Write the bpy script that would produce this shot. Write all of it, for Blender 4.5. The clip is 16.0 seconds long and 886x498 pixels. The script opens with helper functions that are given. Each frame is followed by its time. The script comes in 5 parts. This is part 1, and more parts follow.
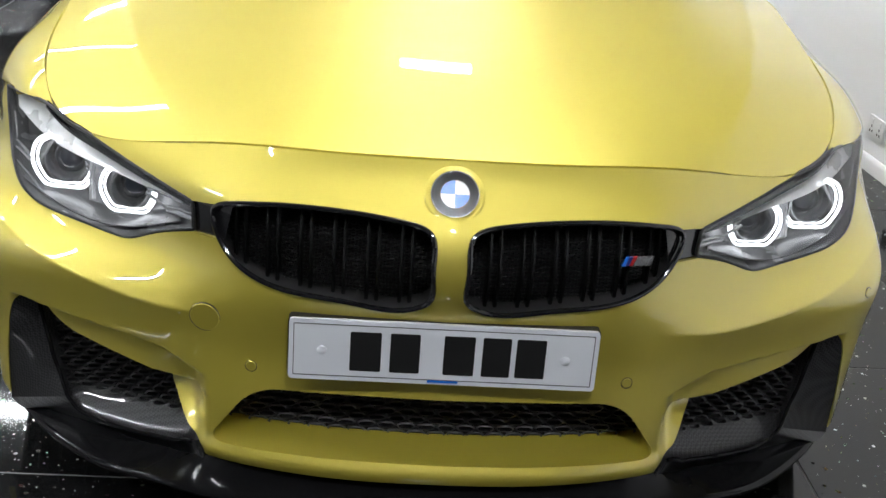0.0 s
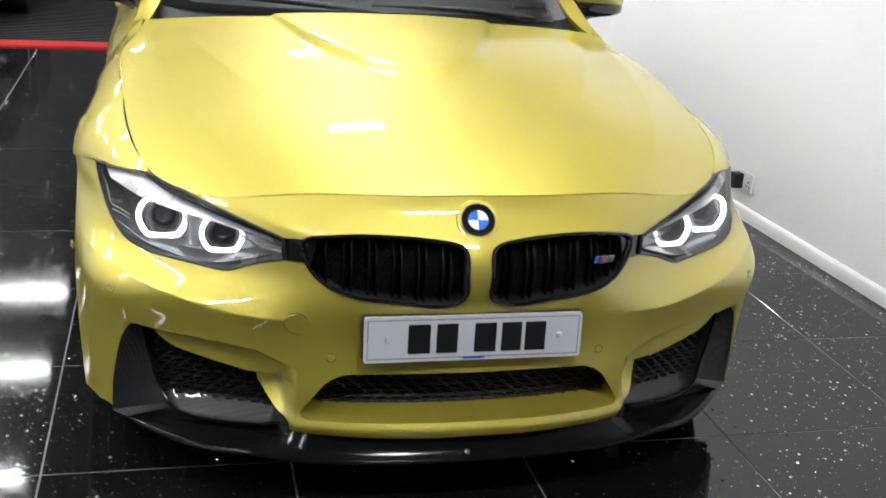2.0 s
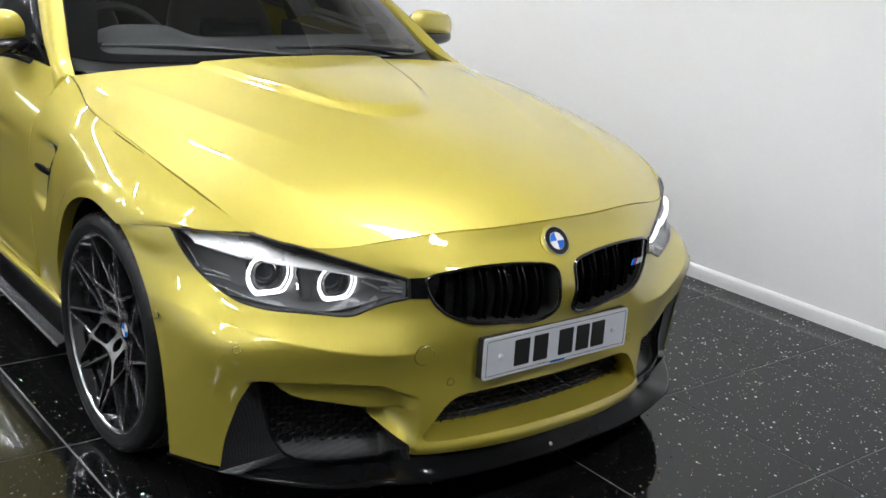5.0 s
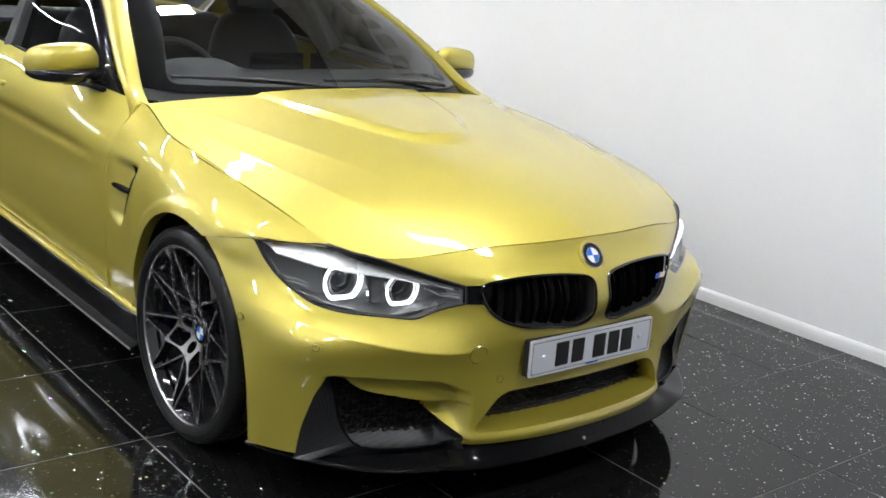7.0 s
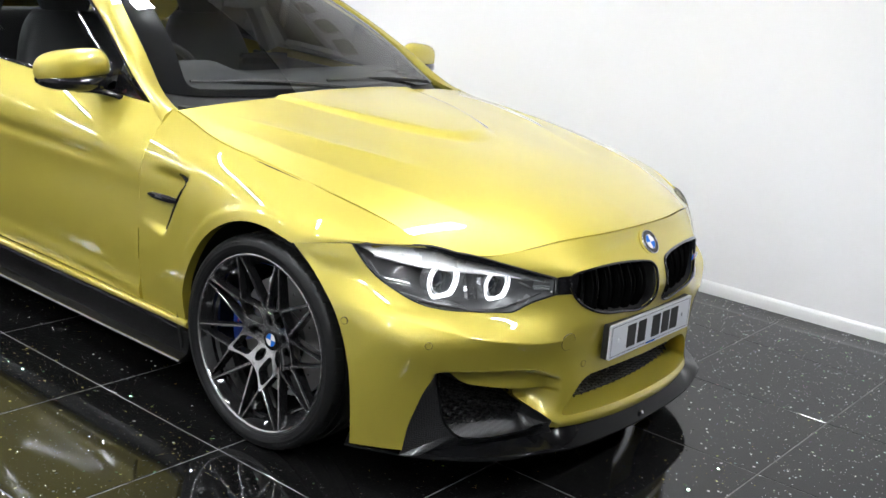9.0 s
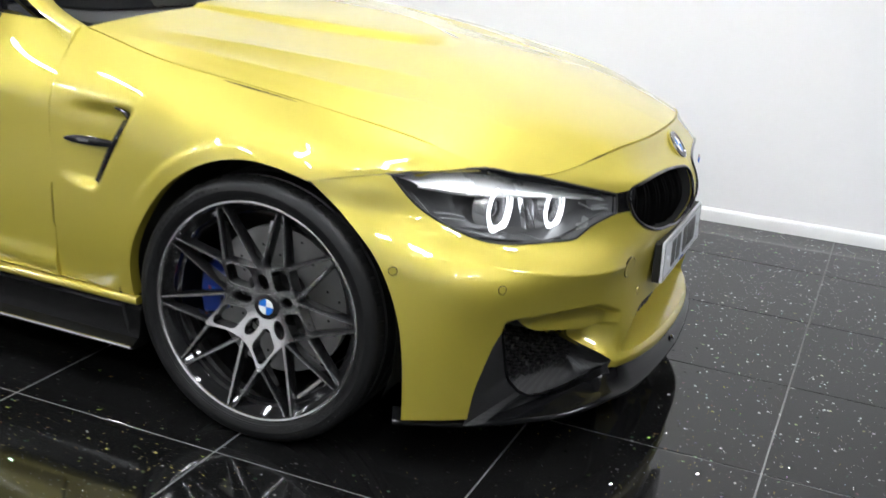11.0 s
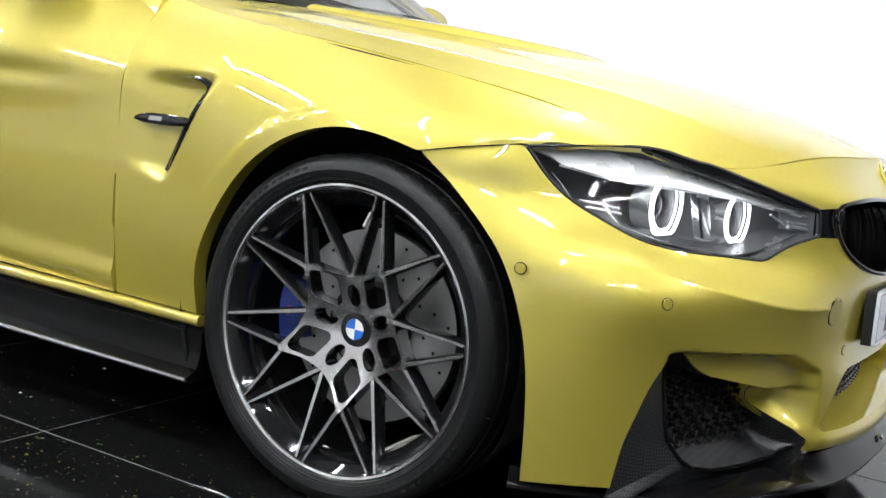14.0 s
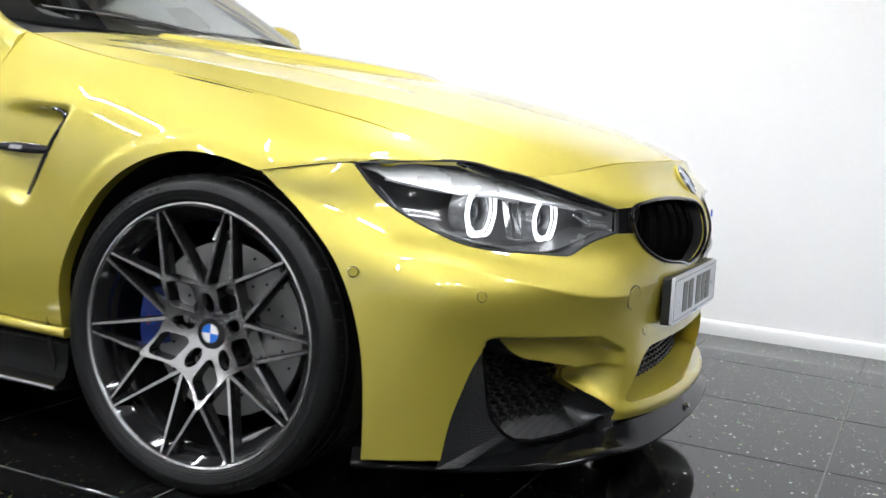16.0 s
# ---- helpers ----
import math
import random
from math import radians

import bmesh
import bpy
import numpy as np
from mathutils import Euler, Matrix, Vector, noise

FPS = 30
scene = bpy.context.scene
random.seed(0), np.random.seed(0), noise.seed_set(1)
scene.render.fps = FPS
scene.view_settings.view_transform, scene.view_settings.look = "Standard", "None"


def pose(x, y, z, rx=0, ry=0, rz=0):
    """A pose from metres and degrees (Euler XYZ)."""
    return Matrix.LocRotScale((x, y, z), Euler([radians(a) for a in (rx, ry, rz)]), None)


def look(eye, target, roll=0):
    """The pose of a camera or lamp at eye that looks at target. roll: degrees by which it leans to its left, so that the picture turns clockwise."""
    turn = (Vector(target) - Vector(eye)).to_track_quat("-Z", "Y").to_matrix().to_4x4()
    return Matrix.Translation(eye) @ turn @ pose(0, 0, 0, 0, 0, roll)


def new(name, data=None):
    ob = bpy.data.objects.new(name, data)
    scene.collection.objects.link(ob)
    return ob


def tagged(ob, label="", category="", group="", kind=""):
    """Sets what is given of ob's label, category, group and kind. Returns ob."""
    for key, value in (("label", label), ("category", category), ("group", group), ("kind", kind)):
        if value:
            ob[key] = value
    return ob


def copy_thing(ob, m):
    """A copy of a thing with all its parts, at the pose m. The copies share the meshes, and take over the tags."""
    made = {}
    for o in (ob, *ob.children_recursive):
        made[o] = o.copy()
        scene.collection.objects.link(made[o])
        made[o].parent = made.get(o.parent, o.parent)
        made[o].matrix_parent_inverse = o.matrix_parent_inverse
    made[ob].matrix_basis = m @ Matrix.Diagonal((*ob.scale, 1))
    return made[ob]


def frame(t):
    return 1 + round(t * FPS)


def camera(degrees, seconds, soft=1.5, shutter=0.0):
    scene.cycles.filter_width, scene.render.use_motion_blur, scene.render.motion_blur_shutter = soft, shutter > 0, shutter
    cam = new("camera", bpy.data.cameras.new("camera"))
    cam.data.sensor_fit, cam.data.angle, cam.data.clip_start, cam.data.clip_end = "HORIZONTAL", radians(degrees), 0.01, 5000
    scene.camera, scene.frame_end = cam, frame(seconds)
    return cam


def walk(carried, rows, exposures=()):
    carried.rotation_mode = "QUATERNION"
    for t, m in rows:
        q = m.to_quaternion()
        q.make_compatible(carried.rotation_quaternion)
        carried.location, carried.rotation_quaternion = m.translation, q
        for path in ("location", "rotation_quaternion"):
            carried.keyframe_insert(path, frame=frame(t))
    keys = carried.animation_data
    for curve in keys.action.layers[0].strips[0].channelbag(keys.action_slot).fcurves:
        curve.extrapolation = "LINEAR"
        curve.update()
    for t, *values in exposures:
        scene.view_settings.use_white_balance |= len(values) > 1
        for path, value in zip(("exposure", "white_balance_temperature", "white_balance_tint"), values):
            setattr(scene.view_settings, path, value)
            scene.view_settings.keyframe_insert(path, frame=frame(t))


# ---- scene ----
cam = camera(43.2, 16.0, 1.5, 0.5)
PATH = [
    (0, (-0.126, -1.62, 1.354), (-0.004, 0.217, 0.574), 4.5),
    (0.5, (-0.121, -1.638, 1.353), (0.002, 0.207, 0.591), 4.5),
    (1, (-0.222, -1.886, 1.445), (-0.033, -0.036, 0.708), 5.0),
    (1.5, (-0.516, -1.977, 1.417), (-0.065, -0.152, 0.735), 4.5),
    (2, (-0.664, -2.246, 1.516), (-0.205, -0.419, 0.844), 4.0),
    (2.5, (-0.809, -2.04, 1.566), (-0.198, -0.28, 0.838), 5.6),
    (3, (-1.142, -1.879, 1.524), (-0.201, -0.276, 0.785), 4.0),
    (3.5, (-1.323, -1.945, 1.518), (-0.36, -0.332, 0.829), 4.3),
    (4, (-1.535, -1.979, 1.547), (-0.542, -0.372, 0.889), 4.8),
    (4.5, (-1.841, -1.862, 1.509), (-0.643, -0.37, 0.926), 2.7),
    (5, (-2.008, -1.894, 1.579), (-0.8, -0.422, 0.967), 4.9),
    (5.2, (-2.064, -1.94, 1.543), (-0.844, -0.465, 0.963), 4.8),
    (7.5, (-2.626, -2.038, 1.624), (-1.35, -0.594, 1.088), 6.5),
    (8, (-2.895, -1.872, 1.615), (-1.513, -0.523, 1.096), 5.1),
    (10.5, (-3.166, -0.742, 1.508), (-1.479, 0.132, 0.883), 7.9),
    (11, (-3.084, -0.448, 1.349), (-1.311, 0.247, 0.737), 4.9),
    (11.5, (-3.036, -0.421, 0.999), (-1.236, 0.343, 0.579), 5.6),
    (12, (-3.048, -0.489, 0.909), (-1.261, 0.35, 0.59), 7.0),
    (12.5, (-3.062, -0.524, 0.896), (-1.304, 0.385, 0.605), 7.4),
    (13, (-2.859, -0.419, 0.857), (-1.127, 0.539, 0.566), 7.6),
    (13.5, (-2.701, -0.358, 0.822), (-0.981, 0.623, 0.544), 6.7),
    (14, (-2.608, -0.279, 0.802), (-0.881, 0.691, 0.528), 6.7),
    (14.5, (-2.593, -0.286, 0.805), (-0.87, 0.69, 0.526), 5.8),
    (15, (-2.923, -0.459, 0.863), (-1.164, 0.448, 0.576), 5.3),
    (15.5, (-2.909, -0.506, 0.873), (-1.112, 0.324, 0.586), 5.7),
    (16, (-2.793, -0.47, 0.852), (-0.97, 0.313, 0.602), 5.1),
]
walk(cam, [(t, look(eye, target, roll)) for t, eye, target, roll in PATH],
     exposures=((0.0, 0.28), (1.5, 0.32), (2.0, 0.30), (3.0, 0.08), (3.5, 0.10), (5.0, -0.04), (8.0, 0.22), (10.5, 0.36), (12.5, 0.42), (14.5, 0.50), (16.0, 0.42)))

# ---- world, lamps, exposure ----
world = bpy.data.worlds.new("world")
scene.world = world
world.use_nodes = True
world.node_tree.nodes["Background"].inputs[0].default_value = (0.75, 0.82, 1.0, 1)
world.node_tree.nodes["Background"].inputs[1].default_value = 0.05
PANEL_GLOW = 225.0          # hung light panels
STRIP_GLOW = 190.0          # slim strips along the open side
CEILING = 3.6
LAMPS = 2.75                # height of the light panels

# ---- materials ----


def mat(name, col=(0.5, 0.5, 0.5), rough=0.5, metal=0.0, coat=0.0, spec=0.5, emit=0.0):
    m = bpy.data.materials.new(name)
    m.use_nodes = True
    b = m.node_tree.nodes["Principled BSDF"]
    b.inputs["Base Color"].default_value = (*col, 1)
    b.inputs["Roughness"].default_value = rough
    b.inputs["Metallic"].default_value = metal
    b.inputs["Coat Weight"].default_value = coat
    b.inputs["Coat Roughness"].default_value = 0.02
    b.inputs["Specular IOR Level"].default_value = spec
    if emit:
        b.inputs["Emission Color"].default_value = (*col, 1)
        b.inputs["Emission Strength"].default_value = emit
    return m


def nodes(m):
    t = m.node_tree
    return t.nodes, t.links, t.nodes["Principled BSDF"]


def add_noise(m, scale, amount, rough=0.0, bump=0.0, fine=None):
    """Two scales of variation on colour, roughness and relief."""
    n, l, b = nodes(m)
    co = n.new("ShaderNodeTexCoord")
    big = n.new("ShaderNodeTexNoise")
    big.inputs["Scale"].default_value, big.inputs["Detail"].default_value = scale, 6
    l.new(co.outputs["Object"], big.inputs["Vector"])
    hsv = n.new("ShaderNodeHueSaturation")
    hsv.inputs["Color"].default_value = b.inputs["Base Color"].default_value
    mp = n.new("ShaderNodeMapRange")
    mp.inputs["To Min"].default_value, mp.inputs["To Max"].default_value = 1 - amount, 1 + amount
    l.new(big.outputs["Fac"], mp.inputs["Value"])
    l.new(mp.outputs["Result"], hsv.inputs["Value"])
    l.new(hsv.outputs["Color"], b.inputs["Base Color"])
    if rough:
        r = n.new("ShaderNodeMapRange")
        base = b.inputs["Roughness"].default_value
        r.inputs["To Min"].default_value, r.inputs["To Max"].default_value = max(0, base - rough), base + rough
        l.new(big.outputs["Fac"], r.inputs["Value"])
        l.new(r.outputs["Result"], b.inputs["Roughness"])
    if bump:
        f = n.new("ShaderNodeTexNoise")
        f.inputs["Scale"].default_value, f.inputs["Detail"].default_value = fine or scale * 20, 4
        l.new(co.outputs["Object"], f.inputs["Vector"])
        bp = n.new("ShaderNodeBump")
        bp.inputs["Strength"].default_value, bp.inputs["Distance"].default_value = bump, 0.002
        l.new(f.outputs["Fac"], bp.inputs["Height"])
        l.new(bp.outputs["Normal"], b.inputs["Normal"])
    return m


def paint_material():
    """Metallic yellow lacquer: flakes under a clear coat."""
    m = mat("yellow_paint", (0.57, 0.472, 0.048), 0.50, 0.56, 1.0, 0.5)
    n, l, b = nodes(m)
    b.inputs["Coat IOR"].default_value = 1.8
    b.inputs["IOR"].default_value = 2.15
    co = n.new("ShaderNodeTexCoord")
    v = n.new("ShaderNodeTexVoronoi")
    v.inputs["Scale"].default_value = 1400
    l.new(co.outputs["Object"], v.inputs["Vector"])
    sub = n.new("ShaderNodeVectorMath")
    sub.operation = "SUBTRACT"
    sub.inputs[1].default_value = (0.5, 0.5, 0.5)
    l.new(v.outputs["Color"], sub.inputs[0])
    sc = n.new("ShaderNodeVectorMath")
    sc.operation = "SCALE"
    sc.inputs["Scale"].default_value = 0.16
    l.new(sub.outputs[0], sc.inputs[0])
    geo = n.new("ShaderNodeNewGeometry")
    add = n.new("ShaderNodeVectorMath")
    l.new(geo.outputs["Normal"], add.inputs[0])
    l.new(sc.outputs[0], add.inputs[1])
    nrm = n.new("ShaderNodeVectorMath")
    nrm.operation = "NORMALIZE"
    l.new(add.outputs[0], nrm.inputs[0])
    l.new(nrm.outputs[0], b.inputs["Normal"])
    nz = n.new("ShaderNodeTexNoise")
    nz.inputs["Scale"].default_value = 3
    l.new(co.outputs["Object"], nz.inputs["Vector"])
    mp = n.new("ShaderNodeMapRange")
    mp.inputs["To Min"].default_value, mp.inputs["To Max"].default_value = 0.95, 1.05
    l.new(nz.outputs["Fac"], mp.inputs["Value"])
    hsv = n.new("ShaderNodeHueSaturation")
    hsv.inputs["Color"].default_value = (0.57, 0.472, 0.048, 1)
    l.new(mp.outputs["Result"], hsv.inputs["Value"])
    l.new(hsv.outputs["Color"], b.inputs["Base Color"])
    return m


def carbon_material():
    """Twill carbon weave under lacquer."""
    m = mat("carbon", (0.02, 0.02, 0.022), 0.40, 0.0, 0.35, 0.35)
    n, l, b = nodes(m)
    co = n.new("ShaderNodeTexCoord")
    mpn = n.new("ShaderNodeMapping")
    mpn.inputs["Rotation"].default_value = (0.6, 0.5, 0.785)
    l.new(co.outputs["Object"], mpn.inputs["Vector"])
    ch = n.new("ShaderNodeTexChecker")
    ch.inputs["Scale"].default_value = 230
    ch.inputs["Color1"].default_value, ch.inputs["Color2"].default_value = (0.036, 0.036, 0.038, 1), (0.006, 0.006, 0.0065, 1)
    l.new(mpn.outputs["Vector"], ch.inputs["Vector"])
    l.new(ch.outputs["Color"], b.inputs["Base Color"])
    mr = n.new("ShaderNodeMapRange")
    mr.inputs["To Min"].default_value, mr.inputs["To Max"].default_value = 0.36, 0.44
    l.new(ch.outputs["Fac"], mr.inputs["Value"])
    l.new(mr.outputs["Result"], b.inputs["Roughness"])
    return m


def clear_material(name, tint, gloss=1.0):
    """Thin glass: clear, with gloss by Fresnel."""
    m = bpy.data.materials.new(name)
    m.use_nodes = True
    n, l = m.node_tree.nodes, m.node_tree.links
    n.clear()
    out, mix = n.new("ShaderNodeOutputMaterial"), n.new("ShaderNodeMixShader")
    tr, gl, fr = n.new("ShaderNodeBsdfTransparent"), n.new("ShaderNodeBsdfGlossy"), n.new("ShaderNodeFresnel")
    tr.inputs["Color"].default_value = (*tint, 1)
    gl.inputs["Roughness"].default_value = 0.01
    fr.inputs["IOR"].default_value = 1.0 + 0.5 * gloss
    l.new(fr.outputs[0], mix.inputs[0])
    l.new(tr.outputs[0], mix.inputs[1])
    l.new(gl.outputs[0], mix.inputs[2])
    l.new(mix.outputs[0], out.inputs["Surface"])
    return m


def tile_material():
    """Polished black quartz with mirror flecks."""
    m = mat("black_quartz", (0.008, 0.008, 0.009), 0.07, 0.0, 0.0, 0.30)
    n, l, b = nodes(m)
    co = n.new("ShaderNodeTexCoord")
    geo = n.new("ShaderNodeNewGeometry")

    def flecks(scale, size, share):
        v = n.new("ShaderNodeTexVoronoi")
        v.inputs["Scale"].default_value = scale
        l.new(geo.outputs["Position"], v.inputs["Vector"])
        near = n.new("ShaderNodeMath")
        near.operation = "LESS_THAN"
        near.inputs[1].default_value = size
        l.new(v.outputs["Distance"], near.inputs[0])
        sep = n.new("ShaderNodeSeparateColor")
        l.new(v.outputs["Color"], sep.inputs[0])
        pick = n.new("ShaderNodeMath")
        pick.operation = "LESS_THAN"
        pick.inputs[1].default_value = share
        l.new(sep.outputs[0], pick.inputs[0])
        both = n.new("ShaderNodeMath")
        both.operation = "MULTIPLY"
        l.new(near.outputs[0], both.inputs[0])
        l.new(pick.outputs[0], both.inputs[1])
        return both, v

    f1, v1 = flecks(46, 0.20, 0.26)
    f2, v2 = flecks(130, 0.24, 0.16)
    mx = n.new("ShaderNodeMath")
    mx.operation = "MAXIMUM"
    l.new(f1.outputs[0], mx.inputs[0])
    l.new(f2.outputs[0], mx.inputs[1])
    hs = n.new("ShaderNodeHueSaturation")
    hs.inputs["Saturation"].default_value, hs.inputs["Value"].default_value = 0.55, 2.0
    l.new(v1.outputs["Color"], hs.inputs["Color"])
    nz = n.new("ShaderNodeTexNoise")
    nz.inputs["Scale"].default_value = 5
    l.new(geo.outputs["Position"], nz.inputs["Vector"])
    dark = n.new("ShaderNodeMapRange")
    dark.inputs["To Min"].default_value, dark.inputs["To Max"].default_value = 0.004, 0.010
    l.new(nz.outputs["Fac"], dark.inputs["Value"])
    mix = n.new("ShaderNodeMix")
    mix.data_type = "RGBA"
    l.new(mx.outputs[0], mix.inputs["Factor"])
    l.new(dark.outputs["Result"], mix.inputs[6])
    l.new(hs.outputs["Color"], mix.inputs[7])
    l.new(mix.outputs[2], b.inputs["Base Color"])
    l.new(mx.outputs[0], b.inputs["Metallic"])
    r = n.new("ShaderNodeMapRange")
    r.inputs["To Min"].default_value, r.inputs["To Max"].default_value = 0.07, 0.13
    l.new(mx.outputs[0], r.inputs["Value"])
    l.new(r.outputs["Result"], b.inputs["Roughness"])
    # each fleck lies at its own slant
    both_c = n.new("ShaderNodeMix")
    both_c.data_type = "RGBA"
    l.new(f1.outputs[0], both_c.inputs["Factor"])
    l.new(v2.outputs["Color"], both_c.inputs[6])
    l.new(v1.outputs["Color"], both_c.inputs[7])
    sub = n.new("ShaderNodeVectorMath")
    sub.operation = "SUBTRACT"
    sub.inputs[1].default_value = (0.5, 0.5, 0.5)
    l.new(both_c.outputs[2], sub.inputs[0])
    amt = n.new("ShaderNodeMath")
    amt.operation = "MULTIPLY"
    amt.inputs[1].default_value = 0.8
    l.new(mx.outputs[0], amt.inputs[0])
    sc = n.new("ShaderNodeVectorMath")
    sc.operation = "SCALE"
    l.new(sub.outputs[0], sc.inputs[0])
    l.new(amt.outputs[0], sc.inputs["Scale"])
    add = n.new("ShaderNodeVectorMath")
    l.new(geo.outputs["Normal"], add.inputs[0])
    l.new(sc.outputs[0], add.inputs[1])
    nrm = n.new("ShaderNodeVectorMath")
    nrm.operation = "NORMALIZE"
    l.new(add.outputs[0], nrm.inputs[0])
    l.new(nrm.outputs[0], b.inputs["Normal"])
    return m


# tones of the added closing walls, set by the light they return
GREYWALL = add_noise(mat("pale_grey_wall", (0.55, 0.55, 0.56), 0.7), 1.2, 0.03, 0.05, 0.08, 260)
DARKWALL = add_noise(mat("grey_wall", (0.035, 0.035, 0.038), 0.7), 1.2, 0.05, 0.05, 0.08, 260)
PAINT = paint_material()
CARBON = carbon_material()
TILE = tile_material()
GLASS = clear_material("windscreen_glass", (0.80, 0.83, 0.83), 3.8)
TINT = clear_material("side_glass", (0.64, 0.67, 0.67), 0.7)
LENS = clear_material("lamp_lens", (0.95, 0.955, 0.96), 0.6)
SLAT = add_noise(mat("slat_black", (0.004, 0.004, 0.004), 0.25, spec=0.2), 8, 0.2, 0.05)
GLOSSBLACK = add_noise(mat("gloss_black", (0.008, 0.008, 0.009), 0.12, 0, 0.6), 8, 0.2, 0.03)
PLASTIC = add_noise(mat("black_plastic", (0.012, 0.012, 0.0125), 0.48), 10, 0.2, 0.08, 0.25, 700)
LINER = add_noise(mat("wheel_liner", (0.012, 0.012, 0.012), 0.9), 12, 0.3, 0.05, 0.4, 300)
RUBBER = add_noise(mat("tyre_rubber", (0.008, 0.008, 0.0085), 0.42, spec=0.3), 9, 0.35, 0.12, 0.3, 260)
ALLOY = add_noise(mat("machined_alloy", (0.68, 0.67, 0.665), 0.2, 1.0), 14, 0.1, 0.06, 0.05, 900)
RIMBLACK = add_noise(mat("rim_black", (0.009, 0.009, 0.0095), 0.09, 0.0, 0.5), 9, 0.2, 0.03)
STEEL = add_noise(mat("brake_steel", (0.46, 0.455, 0.45), 0.38, 1.0), 20, 0.15, 0.1, 0.1, 400)
CALIPER = add_noise(mat("blue_caliper", (0.008, 0.035, 0.24), 0.3, 0.0, 0.6), 15, 0.15, 0.05)
CHROME = add_noise(mat("chrome", (0.8, 0.8, 0.8), 0.08, 1.0), 10, 0.04, 0.02)
SILVER = add_noise(mat("silver_trim", (0.62, 0.62, 0.63), 0.22, 0.9), 10, 0.06, 0.05)
RING = mat("lamp_ring", (0.93, 0.96, 1.0), 0.4, emit=2.4)
BLUE = mat("badge_blue", (0.02, 0.16, 0.62), 0.25, 0, 0.8)
WHITE = mat("badge_white", (0.8, 0.8, 0.8), 0.25, 0, 0.8)
RED = add_noise(mat("red_plastic", (0.45, 0.012, 0.012), 0.4), 12, 0.15, 0.06)
PLATE = add_noise(mat("plate_white", (0.68, 0.70, 0.74), 0.35), 6, 0.04, 0.05)
INK = mat("plate_black", (0.012, 0.012, 0.012), 0.35)
WALL = add_noise(mat("white_wall", (0.90, 0.895, 0.91), 0.7), 1.2, 0.02, 0.05, 0.08, 260)
TRIM = add_noise(mat("white_gloss_trim", (0.82, 0.82, 0.82), 0.3), 4, 0.03, 0.05)
CEIL = add_noise(mat("ceiling_grey", (0.16, 0.16, 0.165), 0.8), 2, 0.03, 0.04, 0.1, 200)
GROUT = add_noise(mat("grey_grout", (0.17, 0.17, 0.17), 0.8), 30, 0.2, 0.05, 0.3, 500)
SEATS = add_noise(mat("black_leather", (0.02, 0.02, 0.021), 0.5), 14, 0.25, 0.1, 0.3, 400)
DASH = add_noise(mat("dash_vinyl", (0.03, 0.031, 0.033), 0.65), 10, 0.15, 0.08, 0.3, 500)
PANELMAT = mat("panel_glow", (0.95, 0.97, 1.0), 0.5, emit=PANEL_GLOW)
STRIPMAT = mat("strip_glow", (0.93, 0.97, 1.0), 0.5, emit=STRIP_GLOW)
DARKCAR = add_noise(mat("dark_lacquer", (0.012, 0.012, 0.014), 0.2, 0, 0.8), 5, 0.2, 0.04)

# ---- modelling tools ----


def link_mesh(name, verts, faces, material, parent=None, label="", sharp=35):
    me = bpy.data.meshes.new(name)
    me.from_pydata([tuple(map(float, v)) for v in verts], [], [tuple(map(int, f)) for f in faces])
    bm = bmesh.new()
    bm.from_mesh(me)
    bmesh.ops.remove_doubles(bm, verts=bm.verts, dist=1e-5)
    bmesh.ops.recalc_face_normals(bm, faces=bm.faces)
    bm.to_mesh(me)
    bm.free()
    me.materials.append(material)
    for p in me.polygons:
        p.use_smooth = True
    me.set_sharp_from_angle(angle=radians(sharp))
    ob = new(name, me)
    if parent is not None:
        ob.parent = parent
    if label:
        ob["label"] = label
    return ob


def part(name, bm, material, parent, label="", sharp=35):
    """A bmesh as one mesh object under a thing or a part."""
    me = bpy.data.meshes.new(name)
    bmesh.ops.recalc_face_normals(bm, faces=bm.faces)
    bm.to_mesh(me)
    bm.free()
    me.materials.append(material)
    for p in me.polygons:
        p.use_smooth = True
    me.set_sharp_from_angle(angle=radians(sharp))
    ob = new(name, me)
    ob.parent = parent
    if label:
        ob["label"] = label
    return ob


def block(size, at=(0, 0, 0), bevel=0.0, segments=2, rot=None):
    bm = bmesh.new()
    bmesh.ops.create_cube(bm, size=1)
    bmesh.ops.scale(bm, vec=size, verts=bm.verts)
    if bevel:
        bmesh.ops.bevel(bm, geom=list(bm.edges), offset=bevel, segments=segments, affect="EDGES", profile=0.5)
    if rot is not None:
        bmesh.ops.transform(bm, matrix=rot, verts=bm.verts)
    bmesh.ops.translate(bm, vec=at, verts=bm.verts)
    return bm


